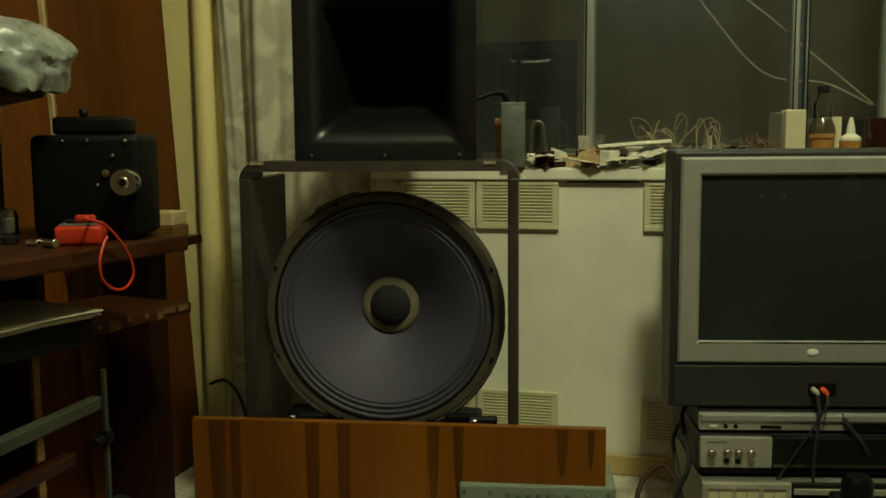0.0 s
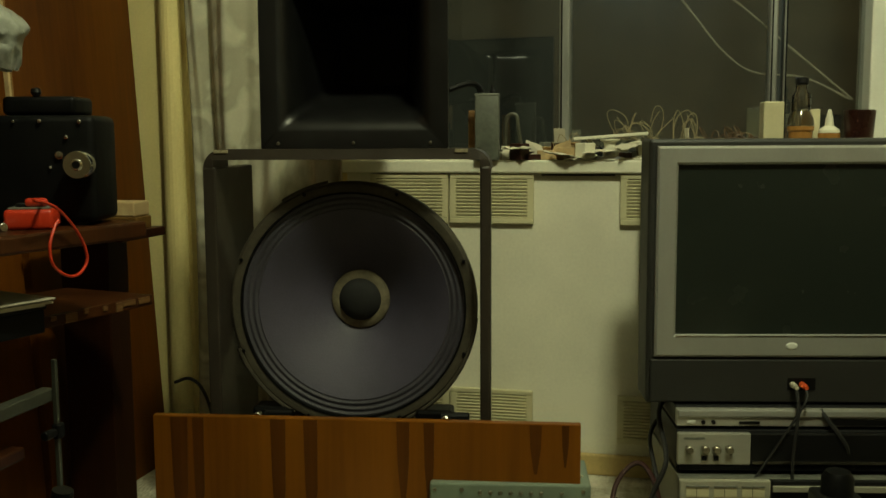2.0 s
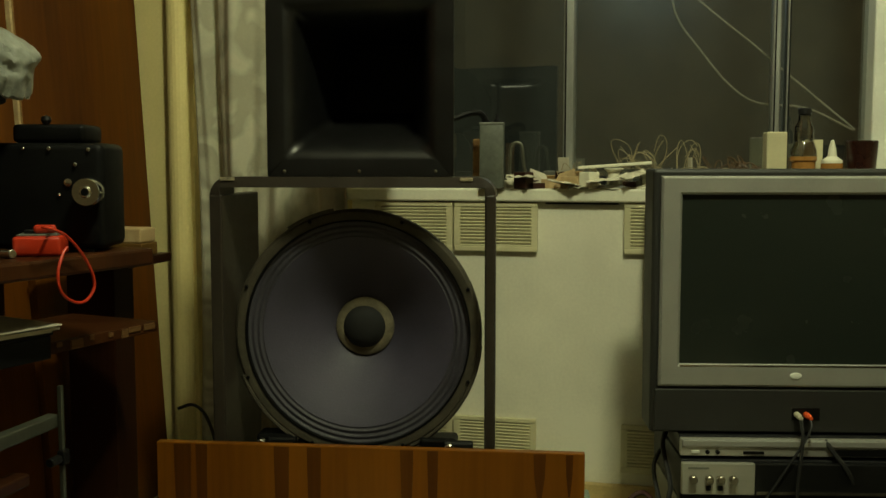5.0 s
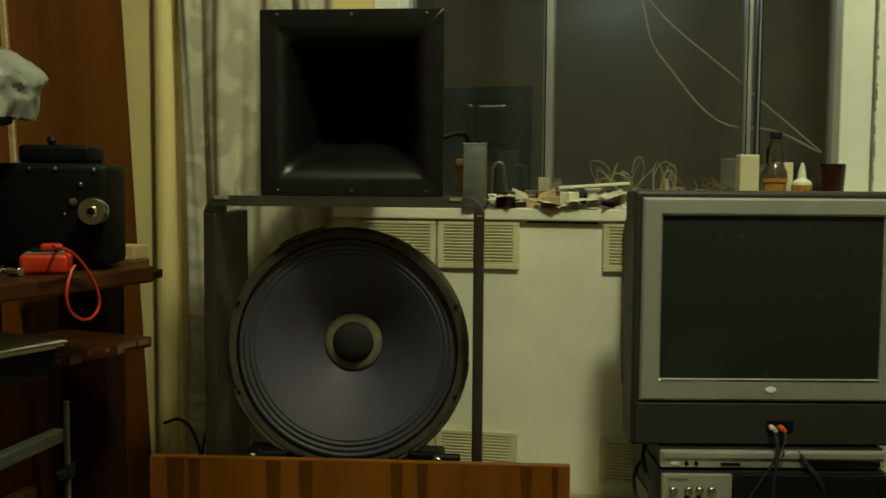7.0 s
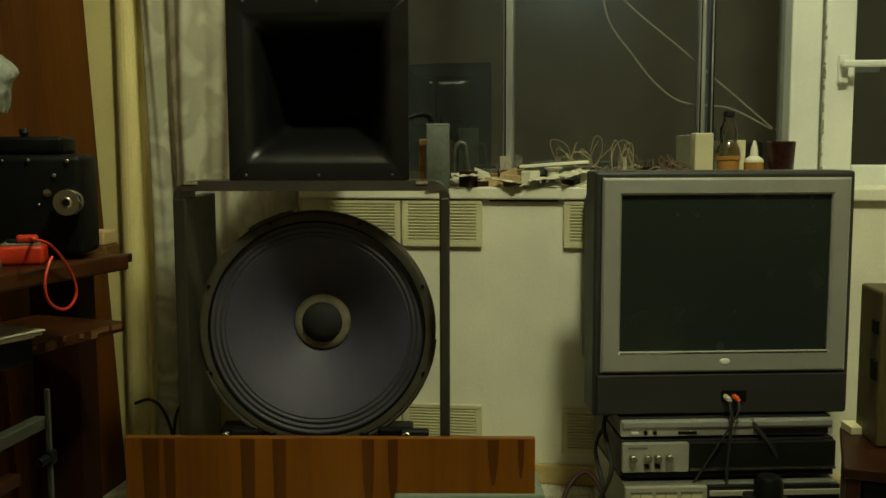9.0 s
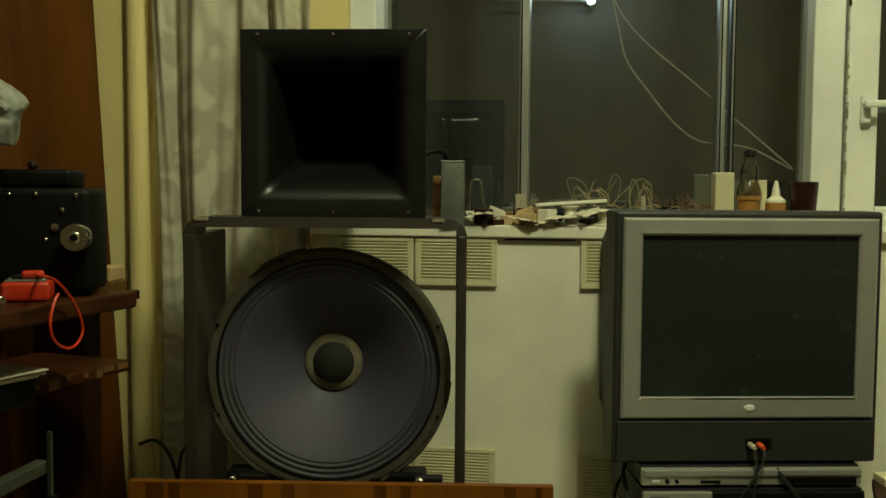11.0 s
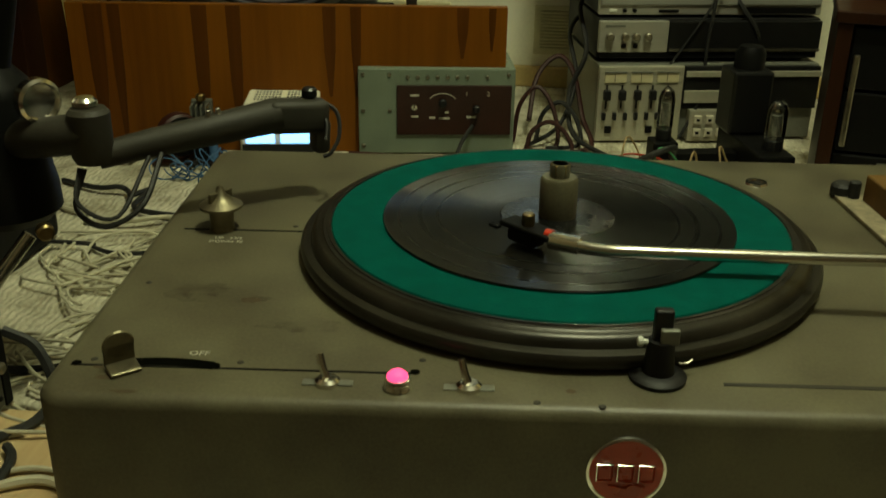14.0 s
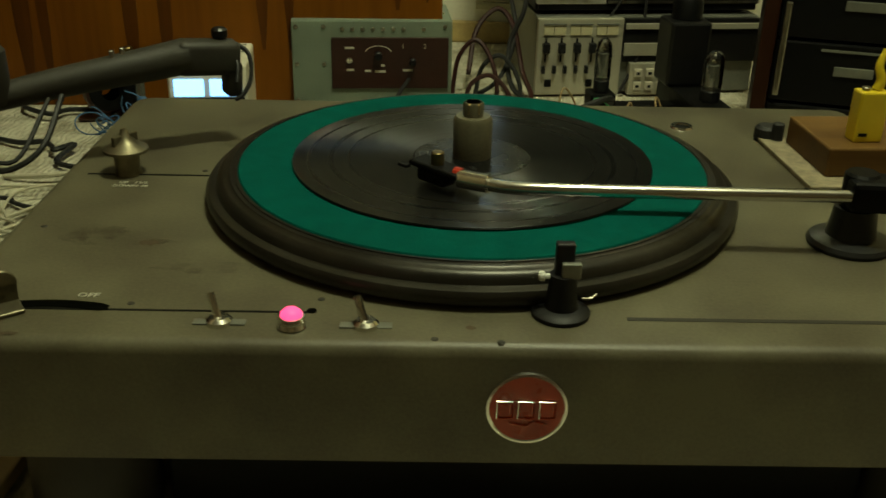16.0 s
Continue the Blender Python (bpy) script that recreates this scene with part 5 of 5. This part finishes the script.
part("block", box(0, 0.095, 0, 0.055, 0.0, 0.026, 0.003), "plank", wb2)

sock = thing("valve_socket", pose(-0.788, 1.057, 0.592), "small glass valve among metal parts", "valve")
valve(sock, 0.0, 0.0, 0.0, 0.013, 0.050)
for k, (dx, dy, r, h) in enumerate(((0.0, 0.0, 0.007, 0.024), (-0.030, 0.004, 0.005, 0.016), (-0.022, 0.020, 0.005, 0.012), (-0.045, 0.020, 0.004, 0.020))):
    fu = thing("metal_part", pose(-0.713 + dx, 1.031 + dy, 0.5920 + r * 0.85, 90, 0, 70 + 25 * k), "small chromed cylindrical part", "spare part", "spare parts on the shelf")
    part("cylinder", cyl(r * 0.85, h, 14, 0.001), "chrome", fu, "", True)


def plastic_bag():
    """Thin film drawn over a slab: a low dome with a drooping hem."""
    bm = bmesh.new()
    bmesh.ops.create_icosphere(bm, subdivisions=5, radius=1)
    for v in bm.verts:
        p = v.co.copy()
        d = 1 + 0.07 * noise.noise(p * 1.8) + 0.05 * noise.noise(p * 4.1 + Vector((3, 1, 2))) + 0.035 * abs(noise.noise(p * 9))
        side = (abs(p.x) ** 3 + abs(p.y) ** 3 + abs(p.z) ** 3) ** (-1 / 3)
        v.co = Vector((p.x * 0.128 * side, p.y * 0.085 * side, max(p.z, -0.30) * 0.056 * side)) * d
        if p.z < -0.25:
            v.co.z -= 0.016 * abs(noise.noise(p * 4)) + 0.014 * max(0.0, p.x) ** 2
    return bm


mon = thing("bench_magnifier", pose(-0.83, 1.040, 0.592), "dark framed bench magnifier under a plastic bag", "magnifier")
part("stand", box(-0.05, 0.006, -0.02, 0.06, 0.0, 0.17, 0.004), "black_plastic", mon)
part("head", shift(box(-0.11, 0.085, -0.06, 0.06, 0.0, 0.030, 0.006), pose(0, 0, 0.185, 0, -9, 0)), "black_plastic", mon)
part("lens", shift(box(-0.07, 0.052, -0.0625, -0.0595, 0.006, 0.024), pose(0, 0, 0.185, 0, -9, 0)), "slate", mon)
part("tail", tube([(0.050, -0.02, 0.192), (0.035, -0.02, 0.150), (0.024, -0.015, 0.10), (0.022, -0.01, 0.05), (0.026, 0.0, 0.0)], 0.020, 8, taper=0.013), "bag", mon, "hanging twist of plastic film")
pb = tagged(part("plastic_bag", plastic_bag(), "bag", smooth=True), "crumpled translucent plastic bag over a magnifier", "bag")
pb.matrix_basis = pose(-0.825, 1.055, 0.846, 0, 9, 0)

# ---- odds and ends on the sill ----
ZS = 0.661


def can():
    t = thing("capacitor_can", pose(-0.262, 1.985, ZS, 0, 0, 6), "tall grey-green oil capacitor with two terminals", "capacitor")
    part("body", box(-0.025, 0.025, -0.016, 0.016, 0, 0.135, 0.004), "tin", t, "", True)
    part("lid", box(-0.0255, 0.0255, -0.0165, 0.0165, 0.132, 0.137, 0.001), "slate", t)
    for x in (-0.012, 0.010):
        part("terminal", merge(cyl(0.006, 0.008, 12, 0.001, pose(x, 0, 0.137)), cyl(0.003, 0.018, 10, 0, pose(x, 0, 0.137))), "black_plastic", t)


can()
for x, y, rz, sx, sy, sz, mm2, lab in ((-0.150, 2.03, 20, 0.035, 0.03, 0.02, "tan", "torn tan card box"), (-0.105, 2.07, -15, 0.045, 0.025, 0.03, "tan", "torn tan card box"),
                                        (-0.17, 2.0, 40, 0.03, 0.02, 0.012, "panel_brown", "small brown box"), (0.195, 2.03, 10, 0.03, 0.03, 0.035, "brown_cup", "small brown box"),
                                        (0.245, 2.02, -20, 0.025, 0.02, 0.025, "black_plastic", "small black box")):
    bx = thing("small_box", pose(x, y, ZS, 0, 0, rz), lab + " on the sill", "box", "boxes on the sill")
    part("body", box(-sx / 2, sx / 2, -sy / 2, sy / 2, 0, sz, 0.001), mm2, bx)
    part("flap", shift(box(-sx / 2, sx / 2, -sy / 3, 0, 0, 0.0015), pose(0, sy / 2, sz, -40)), mm2, bx)
random.seed(31)
for k, (x, y, sx, sy, rz, rx) in enumerate(((-0.07, 2.0, 0.07, 0.05, 15, 3), (-0.11, 1.985, 0.06, 0.04, -20, -4), (-0.02, 1.985, 0.09, 0.035, 5, 2), (-0.20, 1.975, 0.06, 0.03, 3, 0), (0.03, 1.99, 0.06, 0.04, 30, 5))):
    pp = thing("paper_scrap", pose(x, y, ZS + 0.004 + 0.006 * k, rx * 2, -rx * 2, rz), "crumpled scrap of white paper", "paper", "paper scraps on the sill")
    bm = bmesh.new()
    n = 8
    g = [[bm.verts.new((sx * (i / n - 0.5), sy * (j / n - 0.5), 0.010 * abs(noise.noise(Vector((i * 0.45 + k * 7, j * 0.5, 0)))))) for i in range(n + 1)] for j in range(n + 1)]
    for j in range(n):
        for i in range(n):
            bm.faces.new((g[j][i], g[j][i + 1], g[j + 1][i + 1], g[j + 1][i]))
    sheet = part("sheet", bm, "paper", pp)
    sheet.modifiers.new("thick", "SOLIDIFY").thickness = 0.0006
cd = thing("coil_former", pose(-0.012, 2.015, ZS), "white bobbin stacked with flat white plates", "bobbin")
part("spool", lathe([(0, 0), (0.034, 0), (0.034, 0.003), (0.014, 0.008), (0.012, 0.034), (0.020, 0.040), (0.020, 0.043), (0, 0.043)], 24), "white", cd, "", True)
part("plate", shift(box(-0.075, 0.075, -0.025, 0.025, 0, 0.006, 0.001), pose(0.0, 0.01, 0.0455, 0, -4, 6)), "white", cd)
cd2 = thing("coil_former", pose(0.055, 2.01, ZS), "white bobbin lying on the sill", "bobbin")
part("spool", lathe([(0, 0), (0.026, 0), (0.026, 0.003), (0.010, 0.006), (0.010, 0.03), (0.022, 0.033), (0.022, 0.036), (0, 0.036)], 24), "white", cd2, "", True)


def tangle(name, x, y, z, sx, sy, sz, n, r, material, label, seed):
    random.seed(seed)
    bm = bmesh.new()
    for _ in range(n):
        c = Vector((random.gauss(0, sx * 0.45), random.gauss(0, sy * 0.35), 0))
        rad, hh = random.uniform(0.25, 0.8) * sx, random.uniform(0.25, 1.0) * sz
        a0, turns = random.uniform(0, 6.28), random.uniform(0.6, 1.6)
        pts = []
        for k in range(9):
            a = a0 + turns * 6.28 * k / 8
            pts.append((c.x + rad * 0.6 * math.cos(a), c.y + rad * 0.35 * math.sin(a), max(r, hh * (0.5 + 0.5 * math.sin(a * 0.9 + a0)) * random.uniform(0.85, 1))))
        tube(pts, r, 5, 6, bm)
    ob = tagged(part(name, bm, material), label, "wire tangle", kind="stuff")
    ob.matrix_basis = pose(x, y, z)
    return ob


tangle("wire_tangle", 0.030, 2.075, ZS + 0.040, 0.055, 0.040, 0.075, 12, 0.0008, "wire_bare", "loose coil of thin straw-coloured wire", 5)
tangle("wire_tangle", 0.165, 2.06, ZS, 0.075, 0.05, 0.050, 44, 0.0010, "wire_bare", "heap of straw-coloured wire on the sill", 6)
tangle("wire_tangle", 0.13, 2.02, ZS, 0.085, 0.03, 0.030, 26, 0.0017, "wire_white", "heap of white wire on the sill", 7)
tangle("wire_tangle", 0.235, 2.06, ZS, 0.055, 0.04, 0.075, 30, 0.0014, "wire_brown", "brown wire heap on the sill", 8)
tangle("wire_tangle", 0.150, 2.085, ZS, 0.060, 0.04, 0.120, 7, 0.0009, "wire_bare", "springy loops of straw-coloured wire", 9)
random.seed(63)
for k in range(13):
    x, y, w, d, hh = -0.22 + k * 0.030 + random.uniform(-0.01, 0.01), random.uniform(1.985, 2.09), random.uniform(0.012, 0.045), random.uniform(0.01, 0.03), random.uniform(0.014, 0.048)
    sc = thing("junk_piece", pose(x, y, ZS, 0, 0, random.uniform(-60, 60)), "small leftover part among wires on the sill", "junk", "junk on the sill")
    part("piece", shift(box(-w / 2, w / 2, -d / 2, d / 2, 0, hh, 0.002), pose(0, 0, 0, 0, 0, 0)), ("paper", "panel_brown", "slate", "walnut", "tan", "white", "black_plastic")[k % 7], sc)
    if k % 3 == 0:
        part("tab", shift(box(-w / 3, w / 3, -0.001, 0.001, 0, hh * 0.9), pose(0, 0, hh, random.uniform(-50, 50))), ("paper", "tan", "white")[k % 3], sc)
tangle("wire_tangle", -0.13, 2.07, ZS, 0.04, 0.03, 0.06, 5, 0.0009, "wire_bare", "thin loose wire on the sill", 17)


fc = thing("folded_card", pose(-0.140, 2.020, ZS, 0, 0, 12), "white card folded into a sharp tent", "card")
for sx, turn in ((-1, 38), (1, -52)):
    bm = bmesh.new()
    vs = [bm.verts.new(v) for v in ((0, 0, 0.001), (sx * 0.050, 0.004, 0.001), (sx * 0.046, 0.008, 0.042), (sx * 0.012, 0.010, 0.030))]
    bm.faces.new(vs)
    wing = part("wing", shift(bm, pose(0, 0, 0, 0, 0, turn * 0.4)), "paper" if sx < 0 else "tan", fc)
    wing.modifiers.new("thick", "SOLIDIFY").thickness = 0.0008
hk = thing("bent_bracket", pose(-0.232, 2.045, ZS, 0, 0, 10), "pale bent metal bracket beside the capacitor", "bracket")
part("strap", tube([(-0.004, 0, 0.0), (-0.002, 0, 0.05), (0.0, 0, 0.085), (0.010, 0, 0.096), (0.022, 0, 0.090), (0.026, 0, 0.06), (0.034, 0, 0.025), (0.050, 0, 0.004)], 0.0040, 8, 4), "tarnish", hk, "", True)
part("tag", box(-0.082, -0.060, 0.008, 0.016, 0.0, 0.105, 0.003), "desk_edge", hk)
ck = thing("white_block", pose(0.305, 2.045, ZS, 0, 0, 8), "cream block with a tan base on the sill", "box")
part("block", box(-0.02, 0.02, -0.02, 0.02, 0.03, 0.115, 0.003), "ivory", ck)
part("base", box(-0.019, 0.021, -0.02, 0.02, 0.0, 0.0295, 0.002), "tan", ck)
jar = thing("jar", pose(0.362, 2.06, ZS), "glass jar on an amber pot with black lid", "jar")
part("pot", lathe([(0, 0), (0.022, 0), (0.023, 0.004), (0.023, 0.055), (0.026, 0.058), (0.026, 0.066), (0, 0.066)], 24), "amber", jar, "", True)
part("collar", box(0.002, 0.038, 0.012, 0.018, 0.020, 0.100, 0.001), "ivory", jar, "pale card behind the jar")
part("neck_ring", lathe([(0.026, 0.0665), (0.025, 0.080), (0.018, 0.0952), (0, 0.0954)], 24), "tube_glass", jar, "", True)
gl = part("glass", lathe([(0.017, 0.0955), (0.019, 0.10), (0.019, 0.125), (0.012, 0.137), (0.012, 0.148), (0.0, 0.149)], 22), "tube_glass", jar, "clear glass neck", True)
part("lid", cyl(0.013, 0.014, 20, 0.002, pose(0, 0, 0.149)), "black_plastic", jar)
gb = thing("glue_bottle", pose(0.414, 2.045, ZS), "small white-capped glue bottle with amber glue", "bottle")
part("body", lathe([(0, 0), (0.020, 0), (0.021, 0.003), (0.021, 0.052), (0, 0.052)], 22), "amber", gb, "", True)
part("shoulder", lathe([(0.0205, 0.0525), (0.020, 0.058), (0.012, 0.064), (0.009, 0.066), (0.0075, 0.080), (0.003, 0.098), (0, 0.099)], 22), "white", gb, "white pointed cap", True)
bc = thing("cup", pose(0.470, 2.05, ZS), "dark brown tapered cup", "cup")
part("body", lathe([(0, 0), (0.022, 0), (0.026, 0.03), (0.030, 0.095), (0.028, 0.097), (0.026, 0.09), (0.02, 0.01), (0, 0.01)], 28), "brown_cup", bc, "", True)

# ---- cables and small things on the floor ----
def cable(pts, r, material, label, group="floor cables"):
    return tagged(part("cable", tube(pts, r, 7, 6), material), label, "cable", group)


def wander(x0, y0, x1, y1, n, amp, r, seed, lift=0.0):
    random.seed(seed)
    out = []
    for k in range(n + 1):
        u = k / n
        out.append((x0 + (x1 - x0) * u + random.uniform(-amp, amp), y0 + (y1 - y0) * u + random.uniform(-amp, amp), r + lift * math.sin(u * math.pi) + random.uniform(0, 0.010)))
    return out


for k, (a, r, mt, lab) in enumerate((
        ((-0.72, 1.40, -0.40, 1.33), 0.004, "rubber", "black cable on the carpet"), ((-0.40, 1.33, 0.10, 1.40), 0.004, "rubber", "black cable on the carpet"),
        ((-0.25, 1.28, 0.20, 1.42), 0.004, "rubber", "black cable on the carpet"), ((-0.10, 1.30, 0.35, 1.34), 0.004, "rubber", "black cable on the carpet"),
        ((0.0, 1.36, 0.40, 1.26), 0.003, "rubber", "black cable on the carpet"), ((-0.28, 1.22, 0.12, 1.32), 0.0035, "rubber", "black cable on the carpet"),
        ((0.02, 1.50, 0.20, 1.46), 0.004, "wire_red", "dark red cable on the carpet"), ((0.0, 1.44, 0.34, 1.30), 0.0022, "red_plastic", "thin red wire on the carpet"),
        ((0.10, 1.36, 0.42, 1.30), 0.0022, "wire_white", "thin white wire on the carpet"), ((-0.05, 1.40, 0.25, 1.30), 0.0022, "wire_white", "thin white wire on the carpet"),
        ((0.18, 1.30, 0.40, 1.24), 0.0022, "tan", "thin tan wire on the carpet"), ((-0.66, 1.25, -0.40, 1.12), 0.004, "rubber", "black cable on the carpet"),
        ((-0.75, 1.22, -0.36, 1.05), 0.0035, "wire_white", "white cable on the carpet"), ((-0.70, 1.05, -0.34, 1.0), 0.003, "rubber", "black cable on the carpet"))):
    cable(wander(*a, 9, 0.035, r, 40 + k), r, mt, lab)
cable([(0.02, 1.62, 0.03), (0.03, 1.66, 0.10), (0.065, 1.68, 0.135), (0.095, 1.66, 0.11), (0.115, 1.62, 0.04), (0.13, 1.55, 0.006), (0.05, 1.50, 0.006)], 0.0045, "wire_red", "dark red cable looped by the stack")
cable([(0.13, 1.80, 0.25), (0.10, 1.72, 0.22), (0.115, 1.66, 0.15), (0.09, 1.64, 0.08), (0.10, 1.58, 0.02), (0.16, 1.50, 0.006)], 0.0045, "rubber", "black cable hanging beside the stack")
cable([(0.12, 1.84, 0.20), (0.085, 1.74, 0.17), (0.10, 1.66, 0.10), (0.075, 1.60, 0.03), (0.02, 1.54, 0.006)], 0.004, "rubber", "black cable hanging beside the stack")
cable([(-0.815, 1.80, 0.03), (-0.81, 1.80, 0.12), (-0.83, 1.80, 0.185), (-0.86, 1.80, 0.21), (-0.895, 1.80, 0.20)], 0.0035, "rubber", "black cable by the curtain", "curtain cables")
cable([(-0.815, 1.80, 0.03), (-0.81, 1.80, 0.12), (-0.80, 1.80, 0.185), (-0.775, 1.80, 0.205), (-0.75, 1.80, 0.19)], 0.0035, "rubber", "black cable by the curtain", "curtain cables")

for k in range(16):
    random.seed(200 + k)
    x0, y0 = random.uniform(-0.30, 0.30), random.uniform(1.24, 1.46)
    r = random.choice((0.003, 0.0035, 0.004))
    cable(wander(x0, y0, x0 + random.uniform(0.12, 0.28), y0 + random.uniform(-0.08, 0.08), 8, 0.03, r, 300 + k), r, ("rubber", "rubber", "rubber", "wire_red", "wire_white")[k % 5], ("black", "black", "black", "dark red", "white")[k % 5] + " cable in the floor tangle")
for k in range(12):
    random.seed(400 + k)
    x0, y0 = random.uniform(0.16, 0.36), random.uniform(1.26, 1.36)
    cable([(x0, y0, 0.003), (x0 + random.uniform(-0.02, 0.02), y0 + 0.02, random.uniform(0.03, 0.09)), (x0 + random.uniform(-0.04, 0.05), y0 + 0.03, random.uniform(0.02, 0.05)), (x0 + random.uniform(-0.06, 0.08), y0 - 0.02, 0.003)], 0.0016,
          ("wire_white", "tan", "red_plastic", "wire_green")[k % 4], "thin coloured wire end by the valve amplifier", "loose wire ends")
for k, (x, y, zt) in enumerate(((0.035, 1.57, 0.10), (0.075, 1.59, 0.07), (0.06, 1.53, 0.05))):
    cable([(x - 0.04, y, 0.004), (x - 0.03, y + 0.01, zt * 0.7), (x, y + 0.015, zt), (x + 0.03, y, zt * 0.6), (x + 0.035, y - 0.02, 0.004), (x - 0.02, y - 0.05, 0.004)], 0.004, ("wire_red", "rubber", "wire_red")[k], ("dark red", "black", "dark red")[k] + " cable looped beside the stack")
random.seed(77)
for k in range(26):  # white cable heap beside the turntable
    cx, cy = random.uniform(-0.52, -0.31), random.uniform(0.62, 1.02)
    pts, a0, rr = [], random.uniform(0, 6.28), random.uniform(0.04, 0.10)
    for j in range(8):
        a = a0 + j * random.uniform(0.5, 0.9)
        pts.append((max(-0.72, min(-0.285, cx + 1.3 * rr * math.cos(a))), cy + rr * math.sin(a), 0.003 + random.uniform(0, 0.018)))
    cable(pts, 0.0019, "wire_white", "loose loop of white cable", "white cable heap")
for pts, r, mt, lab in (([(-0.300, 0.72, 0.004), (-0.335, 0.70, 0.03), (-0.325, 0.64, 0.045), (-0.285, 0.60, 0.03), (-0.27, 0.56, 0.02)], 0.006, "wire_white", "thick white cable"),
                        ([(-0.28, 0.50, 0.019), (-0.33, 0.52, 0.020), (-0.37, 0.505, 0.019), (-0.41, 0.48, 0.021)], 0.0045, "wire_white", "thick white cable"),
                        ([(-0.30, 0.53, 0.018), (-0.35, 0.535, 0.019), (-0.40, 0.51, 0.018)], 0.0026, "wire_white", "white cable"),
                        ([(-0.30, 0.78, 0.006), (-0.36, 0.74, 0.008), (-0.43, 0.71, 0.006), (-0.50, 0.70, 0.006)], 0.0045, "rubber", "black cable"),
                        ([(-0.425, 0.645, 0.085), (-0.395, 0.645, 0.07), (-0.375, 0.63, 0.035), (-0.380, 0.60, 0.020), (-0.402, 0.57, 0.019), (-0.41, 0.53, 0.02)], 0.005, "rubber", "black cable"),
                        ([(-0.385, 0.56, 0.020), (-0.370, 0.54, 0.022), (-0.368, 0.50, 0.020), (-0.385, 0.46, 0.020), (-0.40, 0.42, 0.02)], 0.0045, "rubber", "black cable"),
                        ([(-0.36, 0.64, 0.006), (-0.31, 0.632, 0.006), (-0.27, 0.64, 0.006)], 0.003, "red_plastic", "red wire")):
    cable(pts, r, mt, lab + " beside the turntable", "cables beside the turntable")
pl = thing("floor_board", pose(-0.415, 0.300, 0.0, 0, 0, 2), "pale unfinished board lying on the carpet", "board")
part("board", box(0, 0.165, 0, 0.325, 0.001, 0.014, 0.002), "plank", pl)
tangle("blue_wires", -0.500, 1.30, 0.0, 0.06, 0.05, 0.08, 12, 0.0011, "wire_blue", "tangle of thin blue wires on a circuit board", 12)
pc = thing("circuit_board", pose(-0.575, 1.345, 0.0, 0, 0, 12), "bare circuit board with dark coils and parts", "circuit board")
part("board", box(0, 0.105, 0, 0.08, 0.003, 0.006), "panel_brown", pc)
part("coil", lathe([(0.014, 0), (0.032, 0.004), (0.035, 0.018), (0.032, 0.034), (0.014, 0.038)], 20, pose(0.036, 0.03, 0.050, 90, 0, 30)), "black", pc, "", True)
part("winding", lathe([(0.0325, 0.006), (0.0365, 0.010), (0.0365, 0.028), (0.0325, 0.032)], 20, pose(0.036, 0.03, 0.050, 90, 0, 30)), "wire_red", pc, "dark enamelled winding", True)
part("heat_sink", merge(box(0.062, 0.096, 0.052, 0.062, 0.006, 0.098, 0.002), *[box(0.064 + k * 0.008, 0.067 + k * 0.008, 0.020, 0.0515, 0.006, 0.094) for k in range(4)]), "slate", pc, "finned grey heat sink")
part("capacitor", cyl(0.011, 0.055, 16, 0.002, pose(0.080, 0.008, 0.0062)), "black", pc, "", True)
part("capacitor", cyl(0.008, 0.030, 16, 0.002, pose(0.098, 0.012, 0.0062)), "wire_blue", pc, "", True)
part("cap_top", cyl(0.008, 0.012, 14, 0.002, pose(0.080, 0.04, 0.0985)), "brass", pc)
gc = thing("green_plug", pose(0.20, 1.335, 0.0, 0, 0, 30), "green plastic mains plug on the carpet", "plug")
part("body", merge(box(-0.028, 0.028, -0.020, 0.020, 0.001, 0.050, 0.008, 3), cyl(0.006, 0.03, 10, 0.001, pose(0.026, 0, 0.022, 0, 90))), "wire_green", gc)
